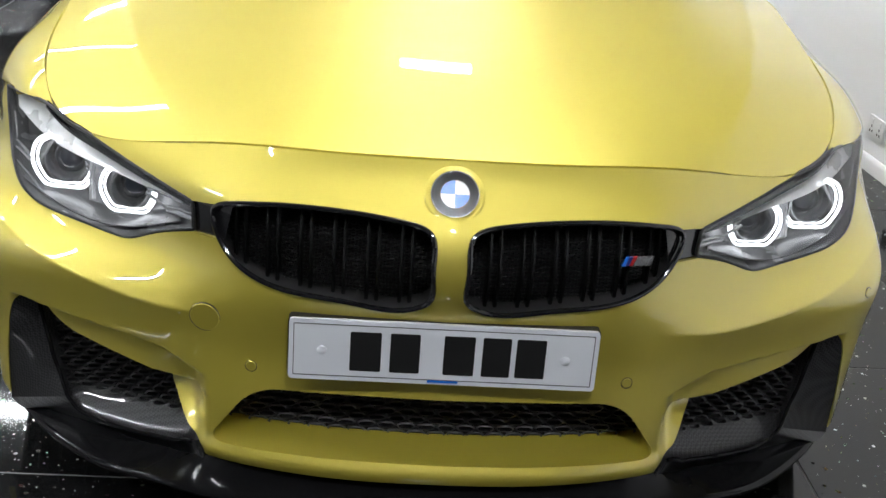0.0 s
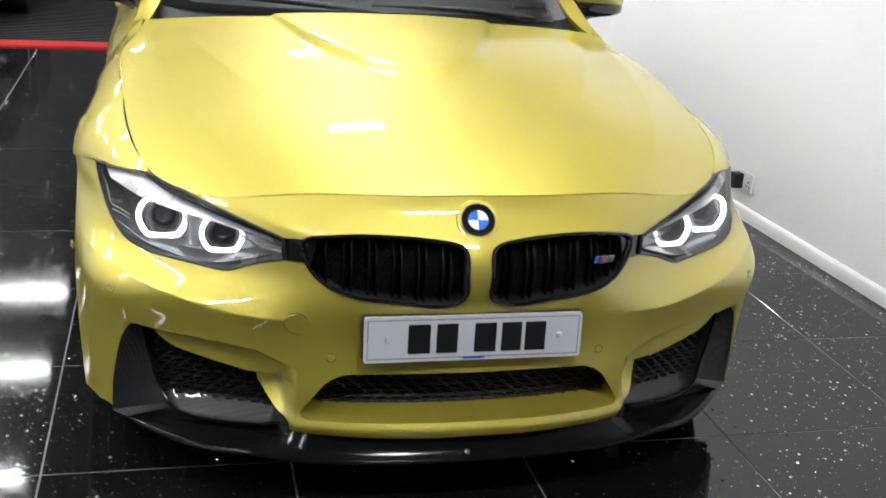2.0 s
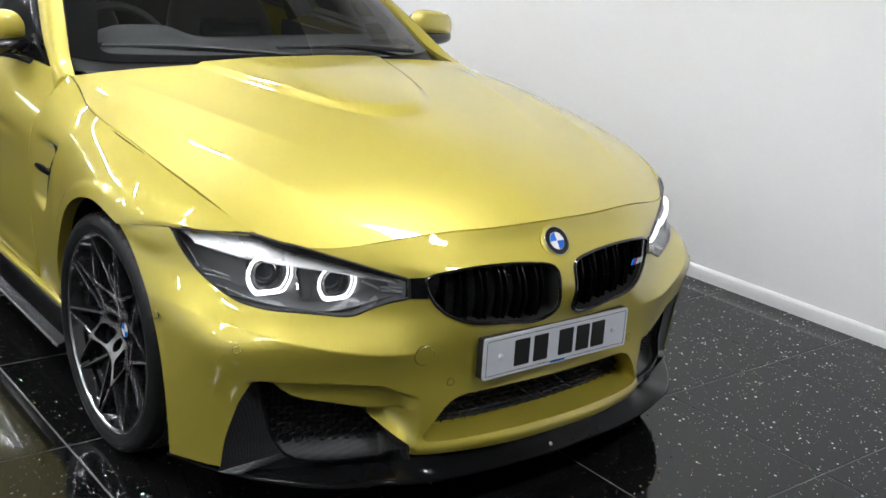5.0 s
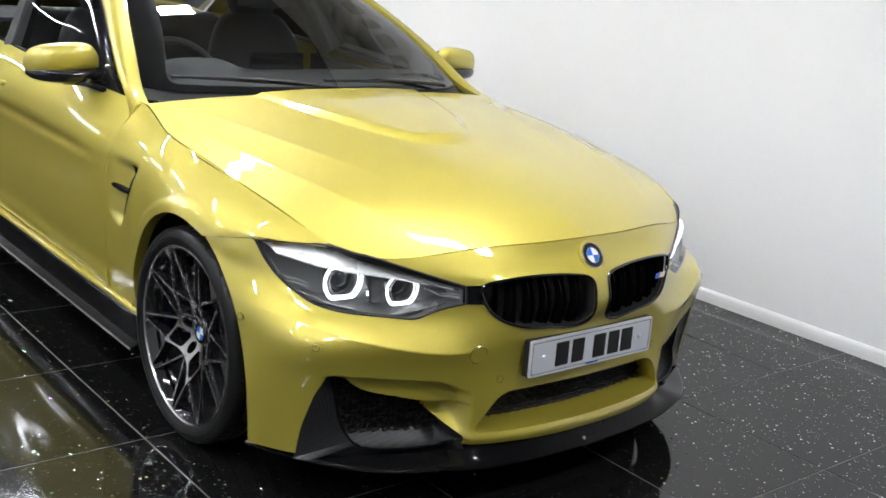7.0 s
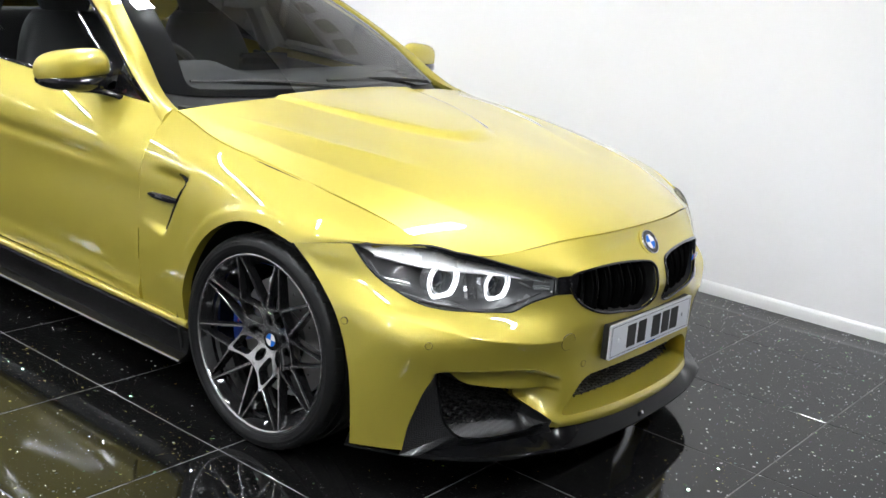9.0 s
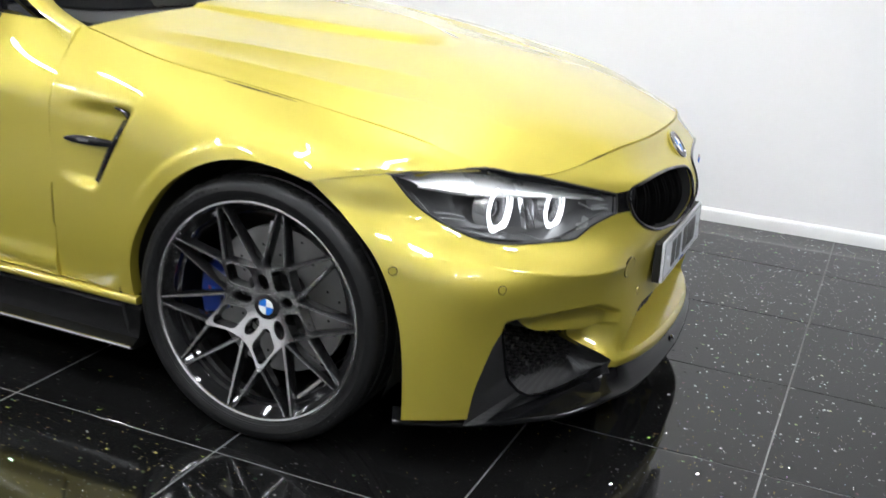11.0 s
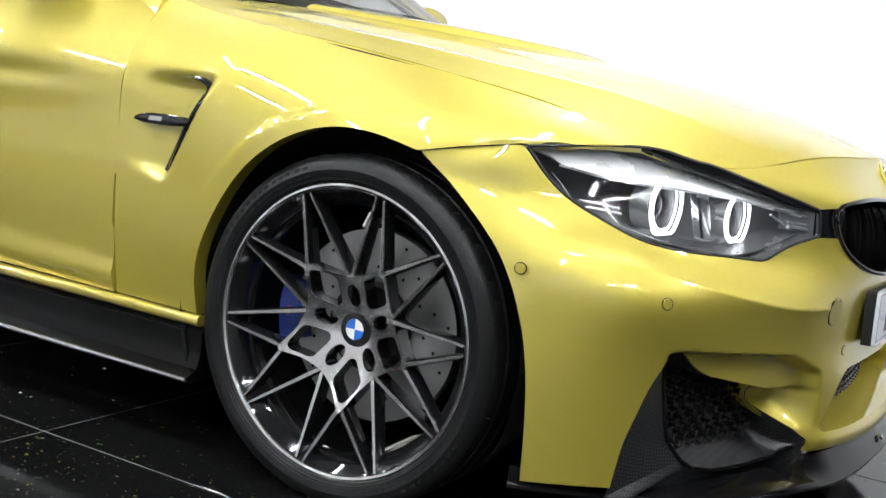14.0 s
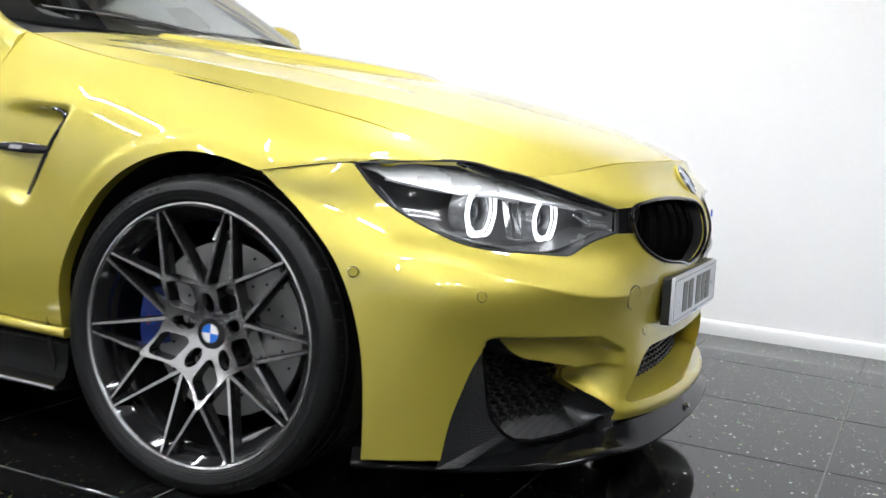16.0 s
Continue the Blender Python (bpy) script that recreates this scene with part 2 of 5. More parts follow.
def spline(points, n=None, at=None, par=None):
    """Natural cubic spline through points; by chord length unless par is given."""
    P = np.array(points, float)
    if par is None:
        par = np.r_[0, np.cumsum(np.linalg.norm(np.diff(P, axis=0), axis=1))]
    par = np.array(par, float) / par[-1]
    s = np.linspace(0, 1, n) if at is None else np.asarray(at)
    k, h = len(P), np.diff(par)
    A, B = np.eye(k), np.zeros((k, P.shape[1]))
    for i in range(1, k - 1):
        A[i, i - 1:i + 2] = h[i - 1], 2 * (h[i - 1] + h[i]), h[i]
        B[i] = 6 * ((P[i + 1] - P[i]) / h[i] - (P[i] - P[i - 1]) / h[i - 1])
    M = np.linalg.solve(A, B)
    j = np.clip(np.searchsorted(par, s, side="right") - 1, 0, k - 2)
    a, b, hh = (par[j + 1] - s)[:, None], (s - par[j])[:, None], h[j][:, None]
    return (M[j] * a**3 + M[j + 1] * b**3) / (6 * hh) + (P[j] / hh - M[j] * hh / 6) * a + (P[j + 1] / hh - M[j + 1] * hh / 6) * b


def loop(points, n=160):
    """Closed smooth curve through points (2D or 3D)."""
    P = np.array(points, float)
    Q = np.concatenate([P[-3:], P, P[:4]])
    par = np.r_[0, np.cumsum(np.linalg.norm(np.diff(Q, axis=0), axis=1))]
    a, b = par[3] / par[-1], par[3 + len(P)] / par[-1]
    return spline(Q, at=a + (b - a) * np.arange(n) / n, par=par)


def rounded(points, r, n=6):
    """Closed polygon with corners rounded by radius r (a number, or one for each corner)."""
    P, out = np.array(points, float), []
    for i, p in enumerate(P):
        a, b = P[i - 1] - p, P[(i + 1) % len(P)] - p
        la, lb = np.linalg.norm(a), np.linalg.norm(b)
        d = min(r[i] if isinstance(r, (list, tuple)) else r, 0.45 * la, 0.45 * lb)
        s, e = p + a / la * d, p + b / lb * d
        for t in np.linspace(0, 1, n):
            out.append((1 - t)**2 * s + 2 * t * (1 - t) * p + t**2 * e)
    return np.array(out)


def dense(poly, step=0.004):
    out = []
    for a, b in zip(poly, np.roll(poly, -1, axis=0)):
        k = max(1, int(np.linalg.norm(b - a) / step))
        out += [a + (b - a) * i / k for i in range(k)]
    return np.array(out)


def inside(poly, pts):
    x, z = pts[:, 0], pts[:, 1]
    r = np.zeros(len(pts), bool)
    for (x0, z0), (x1, z1) in zip(poly, np.roll(poly, -1, axis=0)):
        c = (z0 > z) != (z1 > z)
        r ^= c & (x < (x1 - x0) * (z - z0) / (z1 - z0 + 1e-12) + x0)
    return r


def surface(rows, nu, nv, trim=(0, 0, 0, 0)):
    """Smooth grid through rows of control points. trim: the share left off at u0, u1, v0, v1."""
    C = np.array(rows, float)
    pu = np.r_[0, np.cumsum(np.linalg.norm(np.diff(C, axis=1), axis=2).mean(0))]
    pv = np.r_[0, np.cumsum(np.linalg.norm(np.diff(C, axis=0), axis=2).mean(1))]
    u, v = np.linspace(trim[0], 1 - trim[1], nu), np.linspace(trim[2], 1 - trim[3], nv)
    R = np.array([spline(r, at=u, par=pu) for r in C])
    return np.stack([spline(R[:, i], at=v, par=pv) for i in range(nu)], axis=1)


def mirror_grid(G):
    """A half grid that begins at x = 0, completed to both sides."""
    return np.concatenate([(G * [-1, 1, 1])[:, :0:-1], G], axis=1)


def normals(G):
    n = np.cross(np.gradient(G, axis=1), np.gradient(G, axis=0))
    return n / (np.linalg.norm(n, axis=2, keepdims=True) + 1e-12)


class Sheet:
    """A grid of points with openings cut to smooth outlines and folded edges."""

    def __init__(self, G, axes):
        self.G, self.axes = G.copy(), axes
        self.N = normals(G)
        if (self.N * (G - [0, 2.0, .5])).sum() < 0:
            self.N = -self.N
        self.nv, self.nu = G.shape[:2]
        self.keep = np.ones((self.nv - 1, self.nu - 1), bool)
        self.fold = {}

    def cut(self, poly, fold=None, invert=False):
        poly = dense(np.array(poly, float))
        a = list(self.axes)
        G = self.G
        cen = (G[:-1, :-1] + G[1:, :-1] + G[:-1, 1:] + G[1:, 1:])[..., a] / 4
        gone = inside(poly, cen.reshape(-1, 2)).reshape(cen.shape[:2])
        if invert:
            gone = ~gone
        touch_gone, touch_keep = np.zeros((self.nv, self.nu), bool), np.zeros((self.nv, self.nu), bool)
        kept = self.keep & ~gone
        for di in (0, 1):
            for dj in (0, 1):
                touch_gone[di:self.nv - 1 + di, dj:self.nu - 1 + dj] |= gone & self.keep
                touch_keep[di:self.nv - 1 + di, dj:self.nu - 1 + dj] |= kept
        Gu, Gv = np.gradient(G, axis=1), np.gradient(G, axis=0)
        new_G = G.copy()
        for i, j in np.argwhere(touch_gone & touch_keep):
            p = G[i, j][a]
            d = np.linalg.norm(poly - p, axis=1)
            q = poly[d.argmin()]
            J = np.stack([Gu[i, j][a], Gv[i, j][a]], axis=1)
            if abs(np.linalg.det(J)) > 1e-9:
                s = np.linalg.solve(J, q - p)
                s = np.clip(s, -1.3, 1.3)
                new_G[i, j] = G[i, j] + Gu[i, j] * s[0] + Gv[i, j] * s[1]
            if fold is not None:
                self.fold[(i, j)] = np.array(fold, float)
        self.G, self.keep = new_G, kept
        return self

    def mesh(self, depth=0.012, shift=0.0):
        """Vertices and faces; free edges are folded inwards by depth."""
        G = self.G + self.N * shift
        idx = np.arange(self.nv * self.nu).reshape(self.nv, self.nu)
        verts = list(G.reshape(-1, 3))
        faces, edges = [], {}
        for i, j in np.argwhere(self.keep):
            f = (idx[i, j], idx[i, j + 1], idx[i + 1, j + 1], idx[i + 1, j])
            faces.append(f)
            for e in zip(f, f[1:] + f[:1]):
                k = (min(e), max(e))
                edges[k] = None if k in edges else e
        inner = {}

        def deep(v):
            if v not in inner:
                i, j = divmod(v, self.nu)
                d = self.fold.get((i, j))
                inner[v] = len(verts)
                verts.append(G[i, j] + (d if d is not None else -self.N[i, j] * depth))
            return inner[v]

        if depth:
            for e in list(edges.values()):
                if e is not None:
                    faces.append((e[1], e[0], deep(e[0]), deep(e[1])))
        used = sorted({v for f in faces for v in f})
        re = {v: k for k, v in enumerate(used)}
        return [verts[v] for v in used], [tuple(re[v] for v in f) for f in faces]


def tube(points, r, sides=8, closed=False, squash=None):
    """Verts and faces of a round bar along points; r: a number or one for each point."""
    P = np.array(points, float)
    n = len(P)
    R = np.full(n, r, float) if np.isscalar(r) else np.array(r, float)
    T = np.gradient(P, axis=0) if not closed else np.roll(P, -1, 0) - np.roll(P, 1, 0)
    T /= np.linalg.norm(T, axis=1, keepdims=True) + 1e-12
    up = np.array([0, 0, 1.0]) if abs(T[:, 2]).mean() < 0.8 else np.array([0, 1.0, 0])
    verts, faces = [], []
    for p, t, q in zip(P, T, R):
        a = np.cross(t, up)
        a /= np.linalg.norm(a) + 1e-12
        b = np.cross(a, t)
        for k in range(sides):
            w = 2 * math.pi * k / sides
            verts.append(p + q * (a * math.cos(w) * (squash or 1) + b * math.sin(w)))
    for i in range(n if closed else n - 1):
        for k in range(sides):
            i2, k2 = (i + 1) % n, (k + 1) % sides
            faces.append((i * sides + k, i * sides + k2, i2 * sides + k2, i2 * sides + k))
    if not closed:
        faces += [tuple(range(sides))[::-1], tuple((n - 1) * sides + k for k in range(sides))]
    return verts, faces


def lathe(profile, n=96, axis="x", closed=False):
    """Turn (radius, along) pairs about an axis."""
    verts, faces, m = [], [], len(profile)
    for k in range(n):
        w = 2 * math.pi * k / n
        for r, a in profile:
            c = (a, r * math.cos(w), r * math.sin(w)) if axis == "x" else ((r * math.cos(w), a, r * math.sin(w)) if axis == "y" else (r * math.cos(w), r * math.sin(w), a))
            verts.append(c)
    for k in range(n):
        k2 = (k + 1) % n
        for i in range(m if closed else m - 1):
            i2 = (i + 1) % m
            faces.append((k * m + i, k * m + i2, k2 * m + i2, k2 * m + i))
    return verts, faces


def prism(poly, axis, lo, hi):
    """A flat outline given thickness along x, y or z."""
    n = len(poly)
    make = {"x": lambda p, h: (h, p[0], p[1]), "y": lambda p, h: (p[0], h, p[1]), "z": lambda p, h: (p[0], p[1], h)}[axis]
    verts = [make(p, lo) for p in poly] + [make(p, hi) for p in poly]
    faces = [tuple(range(n))[::-1], tuple(range(n, 2 * n))] + [(i, (i + 1) % n, n + (i + 1) % n, n + i) for i in range(n)]
    return verts, faces


def merge(*pieces):
    verts, faces = [], []
    for v, f in pieces:
        k = len(verts)
        verts += list(v)
        faces += [tuple(i + k for i in q) for q in f]
    return verts, faces


def moved(piece, offset, turn=None):
    v, f = piece
    M = (turn.to_3x3() if turn is not None else Matrix.Identity(3))
    return [M @ Vector(p) + Vector(offset) for p in v], f


def flip(piece):
    return [(-p[0], p[1], p[2]) for p in piece[0]], piece[1]


def thing(name, label, category, at=(0, 0, 0), group=""):
    ob = new(name)
    ob.location = at
    ob.empty_display_size = 0.1
    return tagged(ob, label, category, group)

# ---- the room ----
STEP = 0.615
WX0, WX1, WY0, WY1 = -5.6, 2.02, -4.6, 9.4
WALL_TURN = -0.055        # the long wall is not quite square to the tiles


def wall_x(y):
    return 2.00 + WALL_TURN * y


def build_room():
    pts = [(wall_x(WY0), WY0), (wall_x(WY1), WY1)]
    v, f = prism([pts[0], pts[1], (pts[1][0] + 0.15, pts[1][1]), (pts[0][0] + 0.15, pts[0][1])], "z", 0, CEILING)
    tagged(link_mesh("wall_east", v, f, WALL), "smooth matt white painted showroom wall", "wall", kind="structure")
    prof = [(0, 0), (-0.018, 0), (-0.018, 0.046), (-0.012, 0.056), (-0.005, 0.061), (0, 0.061)]
    verts = [(pts[e][0] + a, pts[e][1], b) for e in (0, 1) for a, b in prof]
    n = len(prof)
    faces = [(i, (i + 1) % n, n + (i + 1) % n, n + i) for i in range(n)] + [tuple(range(n)), tuple(range(n, 2 * n))]
    tagged(link_mesh("baseboard", verts, faces, TRIM), "white gloss moulded baseboard along the wall", "baseboard", kind="structure")
    # added walls close the room; pale or dark tone steers light on the car
    for name, size, at in (("wall_west", (0.15, 14, CEILING), (WX0 - 0.075, 2.4, CEILING / 2)),
                           ("wall_north", (8.2, 0.15, CEILING), (-1.7, WY1 + 0.075, CEILING / 2)),
                           ("wall_south", (8.2, 0.15, CEILING), (-1.6, WY0 - 0.075, CEILING / 2))):
        pale = name == "wall_west"
        ob = part(name, block(size, at), GREYWALL if pale else DARKWALL, None)
        tagged(ob, "added pale grey closing wall, toned to lift the car's flank" if pale else "added dark grey closing wall, toned to keep reflections low", "wall", kind="structure")
    ob = part("ceiling", block((8.6, 14.4, 0.1), (-1.7, 2.4, CEILING + 0.05)), CEIL, None)
    tagged(ob, "plain dark grey ceiling over hung light panels", "ceiling", kind="structure")


PANELS = [(.10, y) for y in (-1.75, .55, 2.87, 5.19, 7.5)]
TUBES = [(x, y) for x in (-2.2, -4.1) for y in (-1.6, -.05, 1.5, 3.2, 4.9, 6.6, 8.3)]


def build_lights(name, label, group, w, d, places, glow):
    base = thing(name, label, "ceiling light", group=group)
    e = .012
    rails = [prism([(-w, a), (w, a), (w, a + e), (-w, a + e)], "z", -.008, .0) for a in (-d, d - e)]
    rails += [prism([(a, -d + e), (a + e, -d + e), (a + e, d - e), (a, d - e)], "z", -.008, .0) for a in (-w, w - e)]
    for rail in rails:
        link_mesh("frame", *rail, TRIM, base)
    link_mesh("diffuser", *prism([(-w + e, -d + e), (w - e, -d + e), (w - e, d - e), (-w + e, d - e)], "z", -.005, -.001), glow, base, "glowing white diffuser")
    link_mesh("back_plate", *prism([(-w, -d), (w, -d), (w, d), (-w, d)], "z", .0005, .022), TRIM, base, "white metal back plate")
    for a in (-w * .7, w * .7):
        link_mesh("hanger", *tube([(a, 0, .02), (a, 0, CEILING - LAMPS)], .003, 6), SILVER, base, "thin steel hanger")
    for k, (x, y) in enumerate(places):
        if k == 0:
            base.matrix_basis = pose(x, y, LAMPS)
        else:
            copy_thing(base, pose(x, y, LAMPS))


def build_panels():
    build_lights("ceiling_light", "oblong white LED panel hung on thin wires", "ceiling light panels", .205, .088, PANELS, PANELMAT)
    build_lights("strip_light", "long slim white LED strip hung on thin wires", "ceiling strip lights", .48, .036, TUBES, STRIPMAT)


def build_floor():
    ob = part("floor", block((8.4, 14.3, 0.06), (-1.75, 2.4, -0.0316)), GROUT, None)
    tagged(ob, "polished black sparkling quartz tiles with thin grey joints", "floor", kind="structure")
    half = STEP / 2 - 0.0024
    bm = bmesh.new()
    vs = [[bm.verts.new((sx * (half - e), sy * (half - e), z)) for sx, sy in ((-1, -1), (1, -1), (1, 1), (-1, 1))] for e, z in ((0, -0.003), (0, -0.0010), (0.0012, 0))]
    for a, b in zip(vs, vs[1:]):
        for i in range(4):
            bm.faces.new((a[i], a[(i + 1) % 4], b[(i + 1) % 4], b[i]))
    bm.faces.new(vs[-1])
    me = bpy.data.meshes.new("tile")
    bmesh.ops.recalc_face_normals(bm, faces=bm.faces)
    bm.to_mesh(me)
    bm.free()
    me.materials.append(TILE)
    ix = range(-8, 5)
    iy = range(-9, 14)
    rng = random.Random(4)
    for i in ix:
        for j in iy:
            t = new("tile", me)
            t.parent = ob
            t.location = (-1.005 + STEP * (i + 0.5), 0.918 + STEP * (j + 0.5), rng.uniform(-0.0002, 0.0002))


build_room()
build_panels()

# ---- the car ----
CAR = thing("car", "yellow metallic two-door coupe with black wheels and carbon trim, headlights lit", "car")
AXLE, WHEEL_Z, REAR_AXLE = 0.880, 0.337, 3.69

# front bumper, from the centre line out to the wheel arch, bottom to top
BUMPER = [
    [(0, .030, .205), (.20, .042, .204), (.38, .085, .205), (.47, .140, .195), (.60, .200, .180), (.74, .265, .172), (.835, .345, .168), (.902, .476, .160)],
    [(0, .052, .345), (.20, .060, .342), (.36, .080, .340), (.47, .125, .335), (.60, .178, .330), (.74, .252, .320), (.85, .352, .320), (.912, .482, .320)],
    [(0, .062, .425), (.20, .068, .425), (.36, .086, .420), (.48, .128, .418), (.61, .186, .418), (.74, .246, .420), (.855, .340, .420), (.917, .500, .420)],
    [(0, .046, .520), (.20, .056, .518), (.36, .082, .512), (.49, .135, .508), (.62, .192, .508), (.75, .252, .510), (.865, .350, .512), (.920, .540, .515)],
    [(0, .022, .600), (.20, .046, .600), (.36, .096, .592), (.50, .176, .578), (.62, .240, .574), (.75, .324, .576), (.862, .445, .580), (.919, .592, .580)],
    [(0, .050, .680), (.20, .070, .678), (.37, .110, .672), (.51, .190, .645), (.64, .264, .645), (.75, .360, .648), (.852, .505, .645), (.918, .664, .645)],
    [(0, .098, .730), (.20, .114, .726), (.39, .148, .715), (.57, .232, .693), (.69, .325, .703), (.766, .418, .705), (.866, .551, .694), (.920, .706, .676)],
    [(0, .122, .772), (.20, .138, .768), (.41, .188, .756), (.634, .286, .728), (.736, .385, .750), (.80, .465, .744), (.866, .570, .730), (.925, .733, .699)],
]
KIDNEY = loop([(.034, .668), (.08, .683), (.18, .690), (.28, .690), (.355, .682), (.394, .666), (.389, .628), (.352, .582), (.28, .554), (.16, .541), (.062, .537), (.032, .556), (.029, .615)])
LAMP = rounded([(.862, .730), (.80, .745), (.735, .751), (.69, .741), (.634, .727), (.52, .692), (.434, .667), (.430, .619), (.49, .600), (.556, .569), (.65, .576), (.735, .581), (.79, .594), (.833, .638), (.853, .69)],
               [.004, .03, .02, .02, .01, .03, .006, .006, .03, .02, .03, .03, .03, .03, .03])
HEADLIGHT = rounded([(.866, .737), (.80, .80), (.68, .81), (.628, .722), (.52, .694), (.432, .668), (.428, .617), (.49, .598), (.556, .567), (.65, .574), (.735, .579), (.79, .592), (.835, .637), (.856, .69)],
                    [.004, .03, .03, .004, .03, .006, .006, .03, .02, .03, .03, .03, .03, .03])
LINK = np.array([(.365, .676), (.44, .668), (.44, .614), (.378, .616)])
LOWER = rounded([(-.325, .358), (.325, .358), (.405, .24), (-.405, .24)], [.05, .05, .03, .03])
INTAKE = rounded([(.833, .12), (.826, .25), (.806, .36), (.788, .405), (.752, .417), (.735, .408), (.705, .378), (.672, .362), (.595, .346), (.488, .324), (.486, .290), (.455, .255), (.42, .227), (.40, .12)],
                 [.01, .03, .03, .02, .008, .008, .02, .02, .02, .005, .006, .02, .01, .01])


def both(poly):
    return poly, poly * [-1, 1]


def smooth(a, b, x):
    t = np.clip((x - a) / (b - a), 0, 1)
    return t * t * (3 - 2 * t)


def bumper_grid(nu=170, nv=190):
    G = mirror_grid(surface(BUMPER, nu, nv))
    x, z = np.abs(G[..., 0]), G[..., 2]
    # pressed crease below the lamps
    crease = .487 + .06 * smooth(.5, .9, x) + .02 * smooth(.7, .95, x)
    G[..., 1] -= .019 * np.exp(-np.abs(z - crease) / .04) * smooth(.36, .5, x) * (1 - smooth(.86, .93, x))
    # stepped flap over each side intake, and the ledge beneath its inner end
    top = .418 - .07 * np.clip(.76 - x, 0, 1) - .35 * np.clip(.5 - x, 0, 1)
    flank = smooth(.405, .435, x) * (1 - smooth(.76, .80, x))
    G[..., 1] += .028 * smooth(0, .011, top - z) * flank
    G[..., 1] += (.052 * smooth(.232, .302, z) * (1 - smooth(.316, .330, z)) - .034 * (1 - smooth(.225, .30, z)) * smooth(.20, .225, z)) * smooth(.40, .45, x) * (1 - smooth(.53, .60, x))
    # rolled lower lip of the grille surround
    G[..., 1] -= .012 * np.exp(-((z - .222) / .02) ** 2) * (1 - smooth(.40, .44, x))
    return G


def build_bumper():
    s = Sheet(bumper_grid(), (0, 2))
    for k, p in enumerate(both(KIDNEY)):
        s.cut(p, (0, .006, 0))
    for p in both(HEADLIGHT):
        s.cut(p, (0, .015, 0))
    for p in both(LINK):
        s.cut(p, (0, .02, 0))
    s.cut(LOWER, (0, .085, .012))
    for p, sx in zip(both(INTAKE), (1, -1)):
        s.cut(p, (-sx * .004, .04, 0))
    return link_mesh("front_bumper", *s.mesh(), PAINT, CAR, "yellow painted bumper with wide lower grille", sharp=40)


# bonnet: centre height, side shut line (x, y, z)
HOOD_SIDE = [(.633, .292, .730), (.7190, .386, .750), (.7675, .514, .794), (.7943, .718, .834), (.8103, .965, .870), (.8083, 1.225, .899), (.7705, 1.40, .925), (.757, 1.485, .940)]
HOOD_CENTRE = [(.1255, .773), (.22, .806), (.42, .853), (.70, .897), (1.0, .934), (1.25, .960), (1.40, .974), (1.425, .976)]


def build_hood():
    nv, nu = 150, 100
    side = spline(HOOD_SIDE, nv) + [.002, 0, 0]
    mid = spline([(0, y, z) for y, z in HOOD_CENTRE], nv)
    u = np.linspace(0, 1, nu)[None, :, None]
    G = mid[:, None] * (1 - u) + side[:, None] * u
    v = np.linspace(0, 1, nv)[:, None]
    # rounded front edge in plan, curved crown across
    uu = u[..., 0]
    y = mid[:, 1][:, None] + (side[:, 1] - mid[:, 1])[:, None] * (uu ** 2.0)
    z = mid[:, 2][:, None] - (mid[:, 2] - side[:, 2])[:, None] * (.35 * uu ** 2 + .65 * uu ** 3.2)
    flat = (1 - v) ** 6
    z = z * (1 - flat) + flat * (mid[:, 2][:, None] - (mid[:, 2] - side[:, 2])[:, None] * uu ** 2)
    G = np.stack([G[..., 0], y, z], axis=2)
    # the front edge runs along the bumper's upper edge
    rim = spline(BUMPER[-1][:5], 200)
    to = np.stack([np.interp(G[0, :, 0], rim[:, 0], rim[:, k]) for k in (1, 2)], axis=1) + [.0062, .0016]
    fade = 1 - smooth(0, .30, v)
    G[..., 1] += fade * (to[:, 0] - G[0, :, 1])
    G[..., 2] += fade * (to[:, 1] - G[0, :, 2])
    G = mirror_grid(G)
    x, y = np.abs(G[..., 0]), G[..., 1]
    # raised power dome with a round front, and two creases along each side
    front = .76 + .12 * (x / .18) ** 2.4
    bump = smooth(0, .10, y - front) * (1 - .4 * smooth(1.1, 1.42, y))
    inner = np.interp(y, [.55, .66, .744, .955, 1.207, 1.4], [.40, .43, .465, .548, .622, .66])
    outer = np.interp(y, [.2, .334, .498, .758, 1.004, 1.25], [.46, .519, .594, .670, .714, .735])
    half = np.interp(y, [p[1] for p in HOOD_SIDE], [p[0] for p in HOOD_SIDE])
    tail = (1 - smooth(1.2, 1.42, y)) * (1 - smooth(.93, 1.0, x / half))
    G[..., 2] += .015 * bump + .008 * (1 - smooth(.10, .42, x)) * smooth(.2, .7, y)
    G[..., 2] += .007 * np.exp(-np.abs(x - inner) / .06) * smooth(.5, 1.0, y) * tail
    G[..., 2] += .007 * np.exp(-np.abs(x - outer) / .055) * smooth(.22, .5, y) * tail
    s = Sheet(G, (0, 1))
    return link_mesh("bonnet", *s.mesh(.018), PAINT, CAR, "yellow bonnet with a raised power dome", sharp=50)


